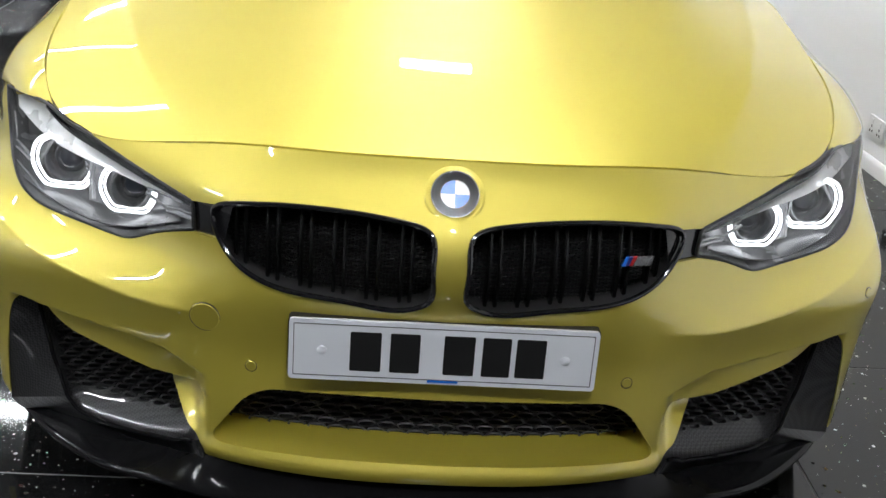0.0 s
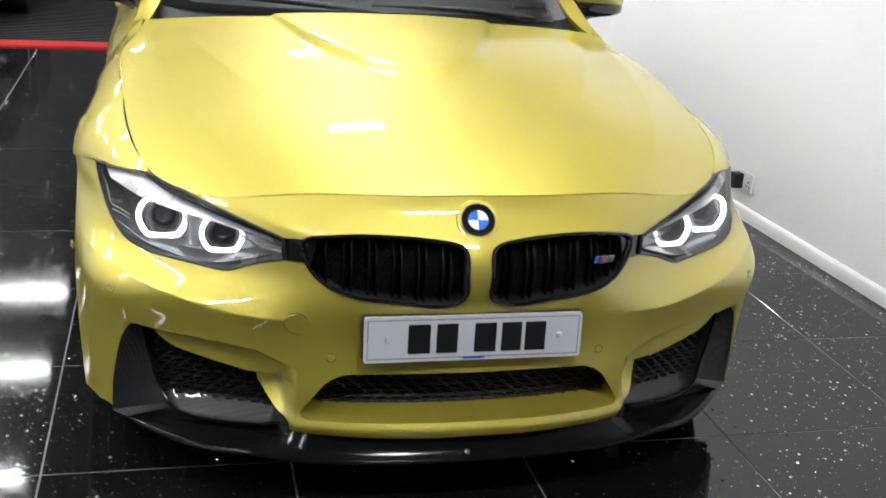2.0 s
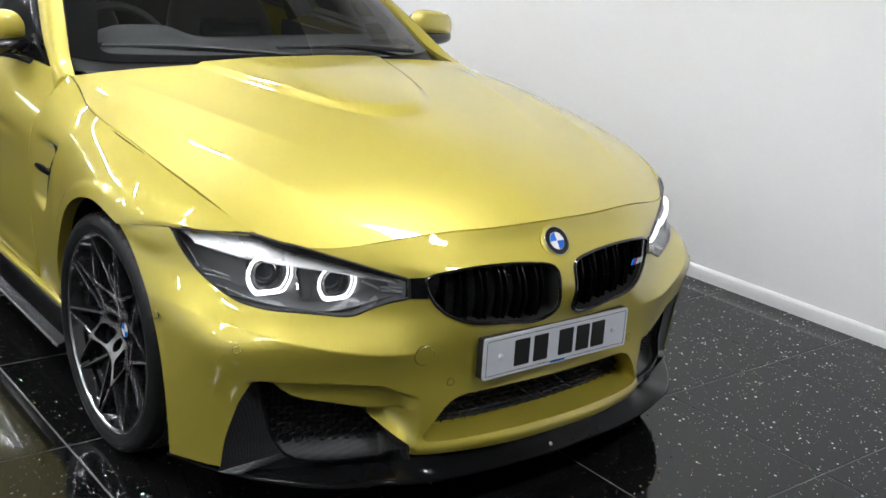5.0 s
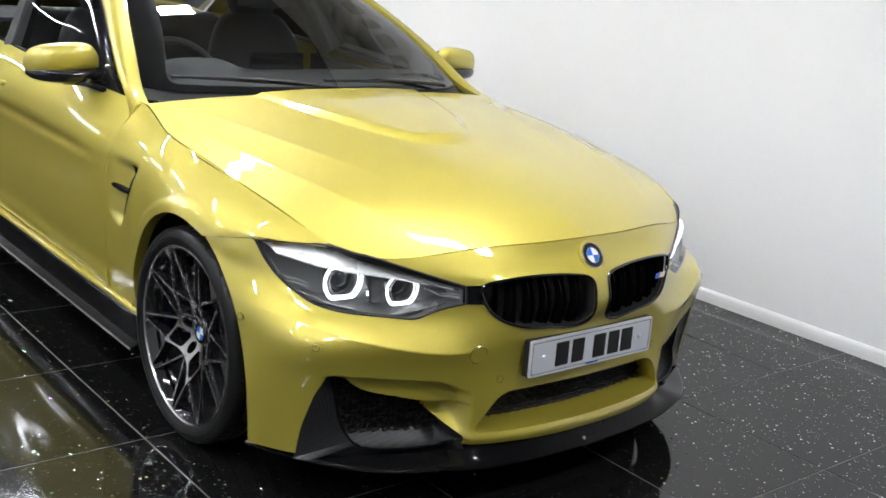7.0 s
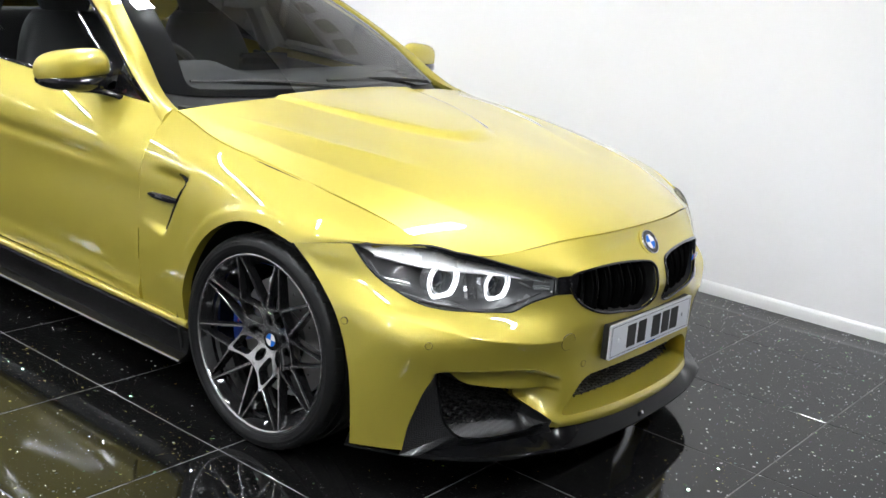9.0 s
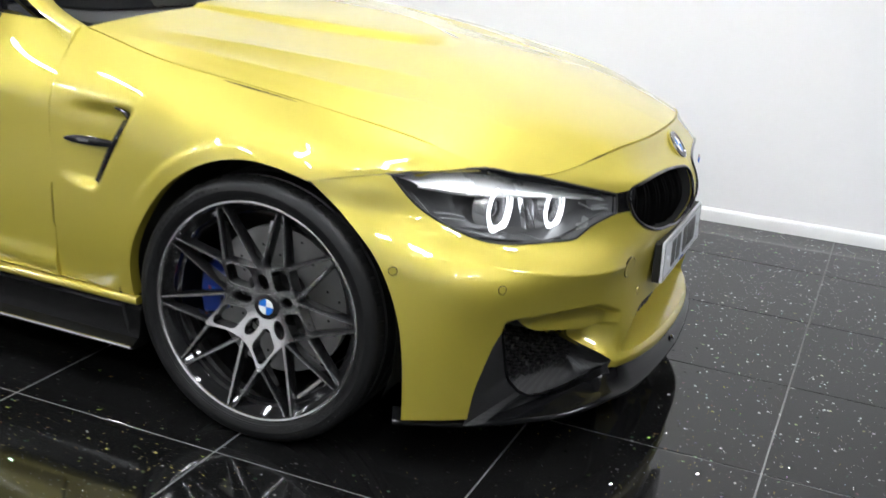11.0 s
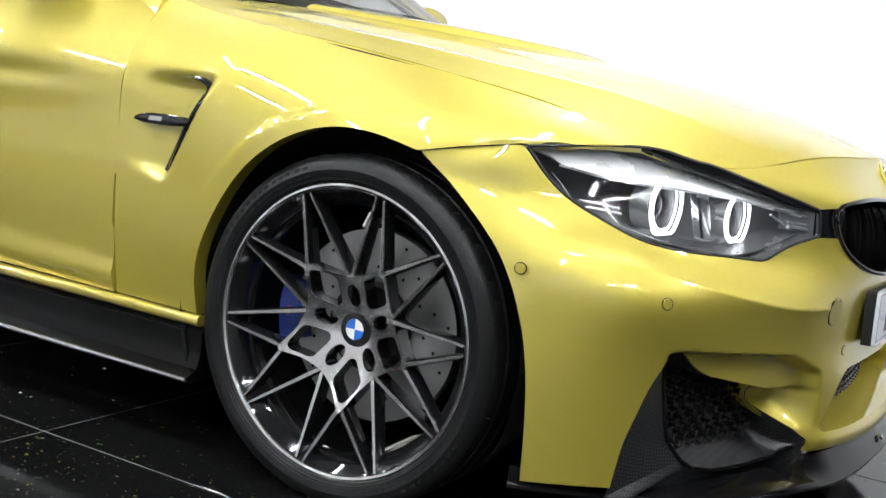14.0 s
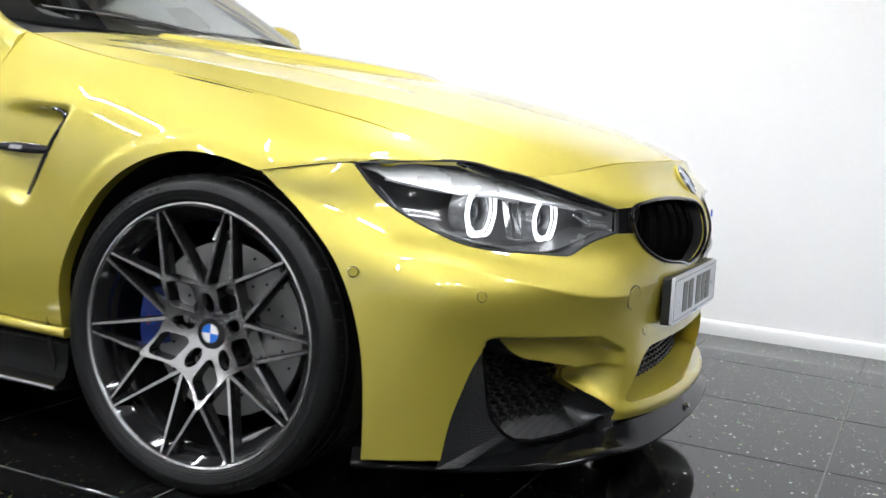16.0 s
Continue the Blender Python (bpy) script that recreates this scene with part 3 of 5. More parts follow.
FENDER = [
    [(.724, .383, .750), (.772, .513, .794), (.799, .718, .834), (.815, .965, .870), (.813, 1.225, .899), (.775, 1.40, .925), (.765, 1.50, .945)],
    [(.778, .430, .748), (.823, .545, .775), (.850, .725, .805), (.860, .960, .832), (.855, 1.225, .855), (.835, 1.40, .872), (.827, 1.50, .880)],
    [(.822, .490, .742), (.868, .595, .750), (.900, .732, .763), (.910, .950, .776), (.900, 1.215, .782), (.890, 1.39, .785), (.885, 1.50, .785)],
    [(.850, .540, .734), (.896, .632, .722), (.929, .738, .708), (.937, .935, .712), (.917, 1.205, .695), (.900, 1.38, .690), (.894, 1.50, .690)],
    [(.860, .570, .60), (.905, .650, .59), (.932, .742, .57), (.937, .930, .57), (.918, 1.195, .560), (.902, 1.37, .560), (.897, 1.495, .560)],
    [(.860, .580, .45), (.905, .650, .43), (.928, .742, .42), (.930, .930, .42), (.910, 1.195, .415), (.896, 1.37, .415), (.891, 1.49, .415)],
    [(.850, .580, .298), (.885, .650, .298), (.905, .742, .298), (.905, .930, .298), (.888, 1.195, .298), (.879, 1.37, .298), (.875, 1.49, .298)],
]
ARCH = [(1.245, .27), (1.247, .40), (1.213, .493), (1.137, .604), (1.034, .682), (.92, .719), (.82, .717), (.737, .699)]
ARCH_FRONT = [(.622, .61), (.546, .525), (.503, .435), (.481, .332), (.474, .18)]


def build_fender(side):
    G = surface(FENDER, 120, 90, (.003, .002, .004, 0))
    # gill pocket behind the wheel
    y, z = G[..., 1], G[..., 2]
    a = smooth(1.243, 1.262, y - .52 * (.763 - z)) * smooth(.555, .585, z - .02 * smooth(1.35, 1.5, y)) * (1 - smooth(.752, .790, z)) * (1 - smooth(1.30, 1.49, y))
    G[..., 0] -= .030 * a
    # flat lip round the arch, the skin set back behind it
    r = np.hypot(G[..., 1] - .862, G[..., 2] - .335)
    G[..., 0] -= .007 * smooth(.418, .436, r) * (1 - smooth(.50, .62, r)) * smooth(.72, .86, G[..., 1]) * (1 - smooth(1.18, 1.26, G[..., 1]))
    s = Sheet(G, (1, 2))
    arch = spline(ARCH, 80)
    s.cut(np.concatenate([arch, [(.66, .716), (.57, .7325), (.3, .740), (.3, .1), (1.245, .1)]]), (-.035, 0, 0))
    v, f = s.mesh(.015)
    if side < 0:
        v, f = flip((v, f))
    return link_mesh("front_fender", v, f, PAINT, CAR, "flared yellow front fender", sharp=40)


# body side from the front door shut line to the tail, top to bottom
SIDE = [
    [(.770, 1.50, .944), (.792, 1.70, .948), (.806, 2.2, .955), (.806, 2.76, .972), (.80, 3.2, .985), (.775, 3.7, .992), (.73, 4.2, .985), (.66, 4.50, .955)],
    [(.827, 1.50, .880), (.846, 1.75, .882), (.860, 2.2, .886), (.868, 2.76, .895), (.885, 3.2, .905), (.880, 3.7, .905), (.83, 4.2, .90), (.72, 4.54, .89)],
    [(.885, 1.50, .785), (.896, 1.75, .786), (.900, 2.2, .787), (.903, 2.76, .793), (.925, 3.2, .80), (.930, 3.7, .795), (.87, 4.2, .79), (.75, 4.58, .78)],
    [(.894, 1.50, .690), (.893, 1.75, .690), (.892, 2.2, .69), (.895, 2.76, .69), (.928, 3.2, .69), (.938, 3.7, .69), (.885, 4.2, .68), (.76, 4.60, .66)],
    [(.897, 1.49, .560), (.893, 1.75, .560), (.890, 2.2, .56), (.892, 2.76, .56), (.926, 3.2, .56), (.936, 3.7, .56), (.89, 4.2, .54), (.77, 4.61, .50)],
    [(.891, 1.49, .415), (.886, 1.75, .415), (.882, 2.2, .415), (.884, 2.76, .415), (.91, 3.2, .415), (.92, 3.7, .415), (.885, 4.2, .40), (.76, 4.60, .38)],
    [(.875, 1.49, .298), (.868, 1.75, .298), (.864, 2.2, .298), (.866, 2.76, .298), (.88, 3.2, .298), (.89, 3.7, .298), (.86, 4.2, .26), (.72, 4.54, .24)],
]


def side_grid(nu=220, nv=60):
    G = surface(SIDE, nu, nv)
    y, z = G[..., 1], G[..., 2]
    # two pressed lines along the flank
    G[..., 0] -= .010 * np.exp(-((z - .745) / .022) ** 2) * smooth(1.5, 1.9, y) * (1 - smooth(3.0, 3.3, y))
    G[..., 0] += .012 * np.exp(-((z - .33) / .035) ** 2) * (1 - smooth(2.9, 3.1, y))
    return G


def build_side(side):
    out = []
    for name, lo, hi in (("door", 1.497, 2.795), ("rear_quarter", 2.801, 4.9)):
        s = Sheet(side_grid(), (1, 2))
        s.cut(np.array([(lo, 0.0), (hi, 0.0), (hi, 1.4), (lo, 1.4)]), None, invert=True)
        if name == "rear_quarter":
            t = np.linspace(-.25, math.pi + .25, 60)
            arch = np.stack([REAR_AXLE + .385 * np.cos(t), .345 + .385 * np.sin(t)], axis=1)
            s.cut(np.concatenate([arch, [(REAR_AXLE - .37, .1), (REAR_AXLE + .37, .1)]]), (-.035, 0, 0))
        p = s.mesh(.015)
        if side < 0:
            p = flip(p)
        out.append(link_mesh(name, *p, PAINT, CAR, "yellow door with a frameless window" if name == "door" else "wide yellow rear quarter panel", sharp=40))
    return out


# tail: boot lid and rear bumper as closed forms
def build_tail():
    rows = [[(0, 3.98, 1.06), (.3, 3.98, 1.055), (.55, 3.96, 1.04), (.72, 3.93, 1.0)],
            [(0, 4.25, 1.05), (.3, 4.24, 1.045), (.55, 4.22, 1.03), (.715, 4.2, .99)],
            [(0, 4.52, 1.035), (.3, 4.51, 1.03), (.52, 4.49, 1.0), (.66, 4.50, .955)]]
    link_mesh("boot_lid", *Sheet(mirror_grid(surface(rows, 30, 30)), (0, 1)).mesh(.015), PAINT, CAR)
    rows = [[(0, 4.53, 1.03), (.3, 4.52, 1.025), (.52, 4.50, .995), (.66, 4.505, .953)],
            [(0, 4.58, .93), (.3, 4.57, .925), (.55, 4.55, .92), (.718, 4.545, .888)],
            [(0, 4.64, .75), (.3, 4.63, .75), (.58, 4.61, .75), (.748, 4.585, .775)],
            [(0, 4.67, .55), (.3, 4.66, .55), (.6, 4.64, .53), (.768, 4.612, .50)],
            [(0, 4.63, .30), (.3, 4.62, .30), (.58, 4.59, .28), (.72, 4.545, .24)]]
    link_mesh("rear_bumper", *Sheet(mirror_grid(surface(rows, 30, 40)), (0, 2)).mesh(.015), PAINT, CAR)


# glasshouse
WS_LOW = [(0, 1.44, .972), (.25, 1.455, .972), (.50, 1.50, .972), (.66, 1.57, .972), (.715, 1.63, .975)]
WS_TOP = [(0, 2.16, 1.335), (.2, 2.16, 1.332), (.38, 2.17, 1.32), (.50, 2.185, 1.302), (.545, 2.20, 1.29)]
ROOF = [
    [(0, 2.165, 1.337), (.2, 2.165, 1.334), (.40, 2.175, 1.322), (.545, 2.205, 1.292)],
    [(0, 2.40, 1.375), (.2, 2.40, 1.371), (.42, 2.40, 1.356), (.562, 2.40, 1.322)],
    [(0, 2.75, 1.385), (.2, 2.75, 1.381), (.42, 2.75, 1.366), (.566, 2.75, 1.332)],
    [(0, 3.10, 1.360), (.2, 3.10, 1.356), (.42, 3.08, 1.342), (.560, 3.05, 1.312)],
    [(0, 3.35, 1.315), (.2, 3.34, 1.312), (.40, 3.30, 1.30), (.550, 3.22, 1.285)],
]


def ws_grid(nu=40, nv=30):
    low, top = np.array(WS_LOW), np.array(WS_TOP)
    mid = (low + top) / 2 + [0, -.012, .022]
    return mirror_grid(surface([low, mid, top], nu, nv))


def build_glasshouse():
    s = Sheet(ws_grid(), (0, 2))
    ob = link_mesh("windscreen", *s.mesh(0), GLASS, CAR, "clear raked windscreen")
    ob.visible_shadow = False
    # black printed border
    B = ws_grid(80, 60)
    s = Sheet(B, (0, 2))
    s.N = -s.N
    lim = np.array([(-.64, .993), (.64, .993), (.47, 1.285), (-.47, 1.285)])
    s.cut(rounded(lim, .04))
    link_mesh("screen_border", *s.mesh(0, .003), GLOSSBLACK, CAR)
    link_mesh("roof", *Sheet(mirror_grid(surface(ROOF, 40, 40)), (0, 1)).mesh(.02), CARBON, CAR, "black carbon roof panel")
    rear = [[(0, 3.36, 1.312), (.2, 3.35, 1.309), (.40, 3.31, 1.297), (.545, 3.23, 1.282)],
            [(0, 3.68, 1.20), (.25, 3.67, 1.195), (.45, 3.64, 1.18), (.62, 3.58, 1.14)],
            [(0, 3.97, 1.065), (.3, 3.97, 1.06), (.54, 3.95, 1.045), (.71, 3.92, 1.005)]]
    ob = link_mesh("rear_window", *Sheet(mirror_grid(surface(rear, 30, 20)), (0, 1)).mesh(0), TINT, CAR)
    ob.visible_shadow = False
    for sx in (1, -1):
        sg = np.array([sx, 1, 1])
        # A pillar and roof rail as one swept strip
        inner = np.array([(.748, 1.495, .938), (.722, 1.60, .968), (.685, 1.74, 1.055), (.615, 1.98, 1.20), (.560, 2.21, 1.300), (.572, 2.40, 1.329), (.576, 2.75, 1.338), (.570, 3.05, 1.318), (.560, 3.24, 1.285), (.64, 3.60, 1.14), (.725, 3.93, 1.005)])
        outer = np.array([(.812, 1.50, .896), (.794, 1.57, .936), (.765, 1.72, 1.015), (.69, 2.00, 1.155), (.622, 2.25, 1.258), (.618, 2.42, 1.287), (.620, 2.75, 1.295), (.625, 3.00, 1.275), (.66, 3.22, 1.19), (.735, 3.42, 1.05), (.79, 3.60, .985)])
        midl = (inner + outer) / 2 + [.014, 0, .014]
        G = surface([inner, midl, outer], 90, 10) * sg
        ob = link_mesh("roof_rail", *Sheet(G, (1, 2)).mesh(.02), PAINT, CAR, "yellow windscreen pillar and roof rail")
        # side glass
        low = np.array([(.778, 1.66, .955), (.788, 1.9, .958), (.795, 2.3, .965), (.797, 2.8, .978), (.79, 3.2, .99), (.775, 3.46, 1.0)])
        top = np.array([(.762, 1.72, 1.005), (.692, 1.99, 1.150), (.618, 2.30, 1.268), (.612, 2.75, 1.288), (.640, 3.10, 1.235), (.745, 3.45, 1.02)])
        G = surface([low, (low + top) / 2 + [.012, 0, 0], top], 70, 16) * sg
        ob = link_mesh("side_window", *Sheet(G, (1, 2)).mesh(0), TINT, CAR, "dark tinted side glass")
        ob.visible_shadow = False
        link_mesh("window_trim", *tube(spline(low * sg + [0, 0, -.006], 50), .009), GLOSSBLACK, CAR)
        link_mesh("window_trim", *tube(spline(top * sg + [sx * .004, 0, .002], 50), .007), GLOSSBLACK, CAR)
        # centre pillar behind the door glass
        link_mesh("centre_pillar", *tube([(sx * .775, 2.72, .95), (sx * .70, 2.76, 1.13), (sx * .60, 2.80, 1.29)], [.05, .045, .04]), PLASTIC, CAR)
    # cowl between bonnet and glass
    low = np.array(WS_LOW)
    G = mirror_grid(surface([low + [0, -.035, -.04], low + [0, -.012, -.022], low + [0, .02, .004]], 40, 6))
    link_mesh("cowl", *Sheet(G, (0, 1)).mesh(.01), PLASTIC, CAR, "black plastic cowl")


build_bumper()
build_hood()
for SX in (1, -1):
    build_fender(SX)
    build_side(SX)
build_tail()
build_glasshouse()


# black bars just below the panel gaps stand in for the shade inside them
def shade_gap(points, r=.0055, down=.010):
    link_mesh("gap_shade", *tube(np.array(spline(points, 60)) - [0, 0, down], r, 6), LINER, CAR)


for SX in (1, -1):
    shade_gap([(SX * x, y, z) for x, y, z in FENDER[0]])
    shade_gap([(SX * (x - .010), y, z) for x, y, z in [(.770, 1.498, .935), (.826, 1.499, .872), (.885, 1.499, .785), (.894, 1.498, .690), (.897, 1.494, .560), (.891, 1.49, .415), (.877, 1.49, .300)]], .005, 0)
    shade_gap([(SX * (x - .008), y, z) for x, y, z in [(.866, .570, .730), (.897, .65, .717), (.925, .733, .699)]], .005, .006)
shade_gap([(x, y + .003, z) for x, y, z in [(-.62, .285, .731), (-.41, .189, .7565), (-.2, .139, .7685), (0, .1238, .7725), (.2, .139, .7685), (.41, .189, .7565), (.62, .285, .731)]], .005, .008)
# dark structure beneath the panels
link_mesh("underbody", *prism([(-.70, 1.28), (.70, 1.28), (.72, 3.2), (-.72, 3.2)], "z", .15, .27), LINER, CAR, "dark underbody", sharp=20)
link_mesh("engine_bay", *prism([(-.40, .30), (.40, .30), (.56, .55), (.56, 1.3), (-.56, 1.3), (-.56, .55)], "z", .19, .70), LINER, CAR, sharp=20)
link_mesh("rear_floor", *prism([(-.56, 3.15), (.56, 3.15), (.56, 4.5), (-.56, 4.5)], "z", .20, .62), LINER, CAR, sharp=20)

# ---- front of the car: lamps, grilles, intakes, splitter, badges ----
FACE = bumper_grid()
FACE_N = normals(FACE)


def on_face(x, z, out=0.0):
    """A point of the bumper's skin at x, z, moved out of it by some metres."""
    d = (FACE[..., 0] - x) ** 2 + (FACE[..., 2] - z) ** 2
    i, j = np.unravel_index(d.argmin(), d.shape)
    i, j = min(max(i, 1), FACE.shape[0] - 2), min(max(j, 1), FACE.shape[1] - 2)
    pu, pv = (FACE[i, j + 1] - FACE[i, j - 1]) / 2, (FACE[i + 1, j] - FACE[i - 1, j]) / 2
    J = np.array([[pu[0], pv[0]], [pu[2], pv[2]]])
    q = np.linalg.solve(J, np.array([x, z]) - FACE[i, j][[0, 2]])
    q = np.clip(q, -3, 3)
    p = FACE[i, j] + pu * q[0] + pv * q[1]
    n = FACE_N[i, j] if FACE_N[i, j][1] < 0 else -FACE_N[i, j]
    return p + n * out, n


def outline3(poly, step=0.012, out=0.0, back=0.0):
    return np.array([on_face(x, z, out)[0] + [0, back, 0] for x, z in dense(np.array(poly), step)])


def liner(rings, cap=True):
    """A skin over rings of equally many points."""
    n = len(rings[0])
    verts = [p for r in rings for p in r]
    faces = [(a * n + i, a * n + (i + 1) % n, (a + 1) * n + (i + 1) % n, (a + 1) * n + i) for a in range(len(rings) - 1) for i in range(n)]
    if cap:
        faces.append(tuple((len(rings) - 1) * n + i for i in range(n)))
    return verts, faces


def shrunk(ring, k, back, centre=None):
    c = ring.mean(0) if centre is None else np.array(centre)
    return c + (ring - c) * [k, 1, k] * 1.0 + [0, back, 0]


def plug(poly, shift=0.0):
    s = Sheet(FACE, (0, 2))
    s.cut(poly, None, invert=True)
    s.N = np.where(s.N[..., 1:2] < 0, s.N, -s.N)
    return s.mesh(0, shift)


def honeycomb(poly, y_of, wide, high, depth, wall=0.0022):
    """Thin-walled six-sided cells that fill an outline; y_of gives the depth of a place."""
    poly = np.array(poly)
    x0, z0 = poly.min(0)
    x1, z1 = poly.max(0)
    pieces = []
    row = 0
    z = z0
    while z < z1:
        x = x0 + (wide / 2 if row % 2 else 0)
        while x < x1:
            if inside(poly, np.array([(x, z)]))[0]:
                hexa = [(-.5, 0), (-.32, .5), (.32, .5), (.5, 0), (.32, -.5), (-.32, -.5)]
                o = [(x + a * wide * .98, z + b * high * 1.0) for a, b in hexa]
                i = [(x + a * (wide - 3 * wall), z + b * (high - 2.4 * wall)) for a, b in hexa]
                y = y_of(x, z)
                v = [(p[0], y, p[1]) for p in o] + [(p[0], y - .002, p[1]) for p in i] + [(p[0], y + depth, p[1]) for p in i]
                f = [(k, (k + 1) % 6, 6 + (k + 1) % 6, 6 + k) for k in range(6)] + [(6 + k, 6 + (k + 1) % 6, 12 + (k + 1) % 6, 12 + k) for k in range(6)]
                pieces.append((v, f))
            x += wide
        z += high
        row += 1
    return merge(*pieces)


def disc(centre, n, r, thick, sides=40, dome=0.0):
    """A round plate with a chamfered edge that faces along n."""
    q = Vector(n).to_track_quat("Z", "Y").to_matrix()
    prof = [(0.0001, thick + dome), (r * .5, thick + dome * .75), (r * .86, thick + dome * .2), (r - .0012, thick), (r, thick - .0012), (r, -.004)]
    v, f = lathe(prof, sides, "z")
    return [q @ Vector(p) + Vector(centre) for p in v], f


def ring(centre, n, r, w, thick, sides=48):
    q = Vector(n).to_track_quat("Z", "Y").to_matrix()
    prof = [(r, -.003), (r, thick * .6), (r - w * .3, thick), (r - w * .7, thick), (r - w, thick * .6), (r - w, -.003)]
    v, f = lathe(prof, sides, "z")
    return [q @ Vector(p) + Vector(centre) for p in v], f


def quarter(centre, n, up, r, k, thick):
    """A quarter of a disc, for the badge."""
    q = Vector(n).to_track_quat("Z", "Y").to_matrix()
    t = [math.pi / 2 * k + math.pi / 2 * i / 10 for i in range(11)]
    poly = [(0, 0)] + [(r * math.cos(a), r * math.sin(a)) for a in t]
    v, f = prism(poly, "z", -.002, thick)
    return [q @ Vector(p) + Vector(centre) for p in v], f


def badge(parent, centre, n, r):
    b = link_mesh("badge", *disc(centre, n, r * .93, .003), GLOSSBLACK, parent, "round black badge with blue and white quarters")
    link_mesh("badge_rim", *ring(centre, n, r, r * .1, .0045), CHROME, b, "chrome rim")
    link_mesh("badge_ring", *ring(centre, n, r * .62, r * .06, .0042), CHROME, b, "thin chrome ring")
    for k in range(4):
        link_mesh("badge_quarter", *quarter(centre, n, None, r * .57, k, .0036), BLUE if k % 2 else WHITE, b, "blue quarter" if k % 2 else "white quarter")
    return b


def build_headlight(sx):
    poly = LAMP * [sx, 1]
    lens = outline3(poly, .012, 0)
    c = lens.mean(0)
    rings = [lens + [0, .004, 0], shrunk(lens, .985, .03), shrunk(lens, .94, .075), shrunk(lens, .80, .10)]
    h = link_mesh("headlight", *liner(rings), HOUSING, CAR, "lit headlamp with twin white rings under clear glass", sharp=25)
    g = link_mesh("lens", *plug(poly, .002), LENS, h, "clear outer lens")
    g.visible_shadow = False
    link_mesh("lamp_seal", *tube(outline3(poly, .01, -.001), .0032, 6, True), PLASTIC, h)
    # pale strip along the upper edge, tilted up
    top = spline([(.846, .729), (.777, .735), (.733, .731), (.665, .719), (.60, .703), (.531, .685), (.45, .665)], 60)
    low = spline([(.826, .706), (.761, .690), (.708, .686), (.640, .681), (.58, .675), (.531, .667), (.455, .655)], 60)
    a = np.array([on_face(sx * x, z)[0] + [0, .046, 0] for x, z in top])
    b = np.array([on_face(sx * x, z)[0] + [0, .012, -.001] for x, z in low])
    link_mesh("brow", *Sheet(np.stack([a, (a * .35 + b * .65) + [0, -.003, .004], b, b + [0, .006, -.004]]), (0, 2)).mesh(.004), BROW, h, "pale glossy strip along the lamp's upper edge")
    # black shroud between the lamp and the bonnet's edge
    up = spline([(.735, .7505), (.69, .740), (.634, .726), (.52, .6915), (.437, .6665)], 60)
    dn = spline([(.735, .7435), (.69, .724), (.634, .710), (.52, .680), (.437, .6600)], 60)
    a = np.array([on_face(sx * x, z, .001)[0] for x, z in up])
    b = np.array([on_face(sx * x, z, .0025)[0] for x, z in dn])
    link_mesh("shroud", *Sheet(np.stack([a + [0, .01, .003], a, b, b + [0, .02, .0]]), (0, 2)).mesh(0), GLOSSBLACK, h, "gloss black shroud over the lamp")
    # clear bars at the outer and inner ends, bright rim along the lower edge
    for (xa, za), (xb, zb), r in (((.838, .690), (.826, .650), .003), ((.822, .648), (.780, .640), .005), ((.820, .638), (.780, .632), .004), ((.812, .620), (.740, .592), .0028),
                                  ((.525, .652), (.485, .632), .005), ((.485, .632), (.437, .628), .007), ((.52, .662), (.44, .652), .006), ((.487, .640), (.437, .637), .004)):
        pa, pb = on_face(sx * xa, za)[0] + [0, .014, 0], on_face(sx * xb, zb)[0] + [0, .020, 0]
        link_mesh("reflector_blade", *tube([pa, (pa + pb) / 2 + [0, .001, .001], pb], [r * .5, r * .62, r * .55], 8), BLADE, h)
    for x, z, s in ((.702, .650, 1.0), (.566, .637, .86)):
        p, n = on_face(sx * x, z)
        face_n = Vector((sx * .12, -1, .02)).normalized()
        o = p + [0, .040, 0]
        u = [(-.020, .051), (-.042, .042), (-.054, .024), (-.058, .008), (-.056, -.013), (-.047, -.032), (-.036, -.0445), (-.027, -.047), (0, -.047), (.027, -.047), (.036, -.0445), (.047, -.032), (.056, -.013), (.058, .008), (.054, .024), (.042, .042), (.020, .051)]
        curve = spline(u, 70) * s
        right = Vector((1, sx * .12, 0)).normalized()
        pts = [Vector(o) + right * a + Vector((0, 0, b)) for a, b in curve]
        link_mesh("light_ring", *tube(pts, .0030 * s, 10, squash=1.2), RING, h, "glowing white ring")
        pts2 = [Vector(o) + Vector((0, .006, 0)) + right * a * .87 + Vector((0, 0, b * .87)) for a, b in curve]
        link_mesh("light_ring", *tube(pts2, .0022 * s, 8), RING, h, "thin inner glowing ring")
        q = Vector(face_n).to_track_quat("Z", "Y").to_matrix()
        bezel = lathe([(.040 * s, -.005), (.043 * s, -.012), (.045 * s, -.05), (.030 * s, -.05), (.034 * s, -.02), (.037 * s, -.006)], 40, "z", True)
        link_mesh("bezel", [q @ Vector(v) + Vector(o) for v in bezel[0]], bezel[1], SILVER, h)
        t = [i / 10 * math.pi / 2 for i in range(11)]
        ball = lathe([(.027 * s * math.sin(a) + 1e-4, -.034 + .022 * s * math.cos(a)) for a in t], 32, "z")
        link_mesh("projector", [q @ Vector(v) + Vector(o) for v in ball[0]], ball[1], LAMPGLASS, h, "dark glass projector")
        link_mesh("projector_rim", *ring(Vector(o) - face_n * .034, face_n, .030 * s, .005, .006, 32), CHROME, h)
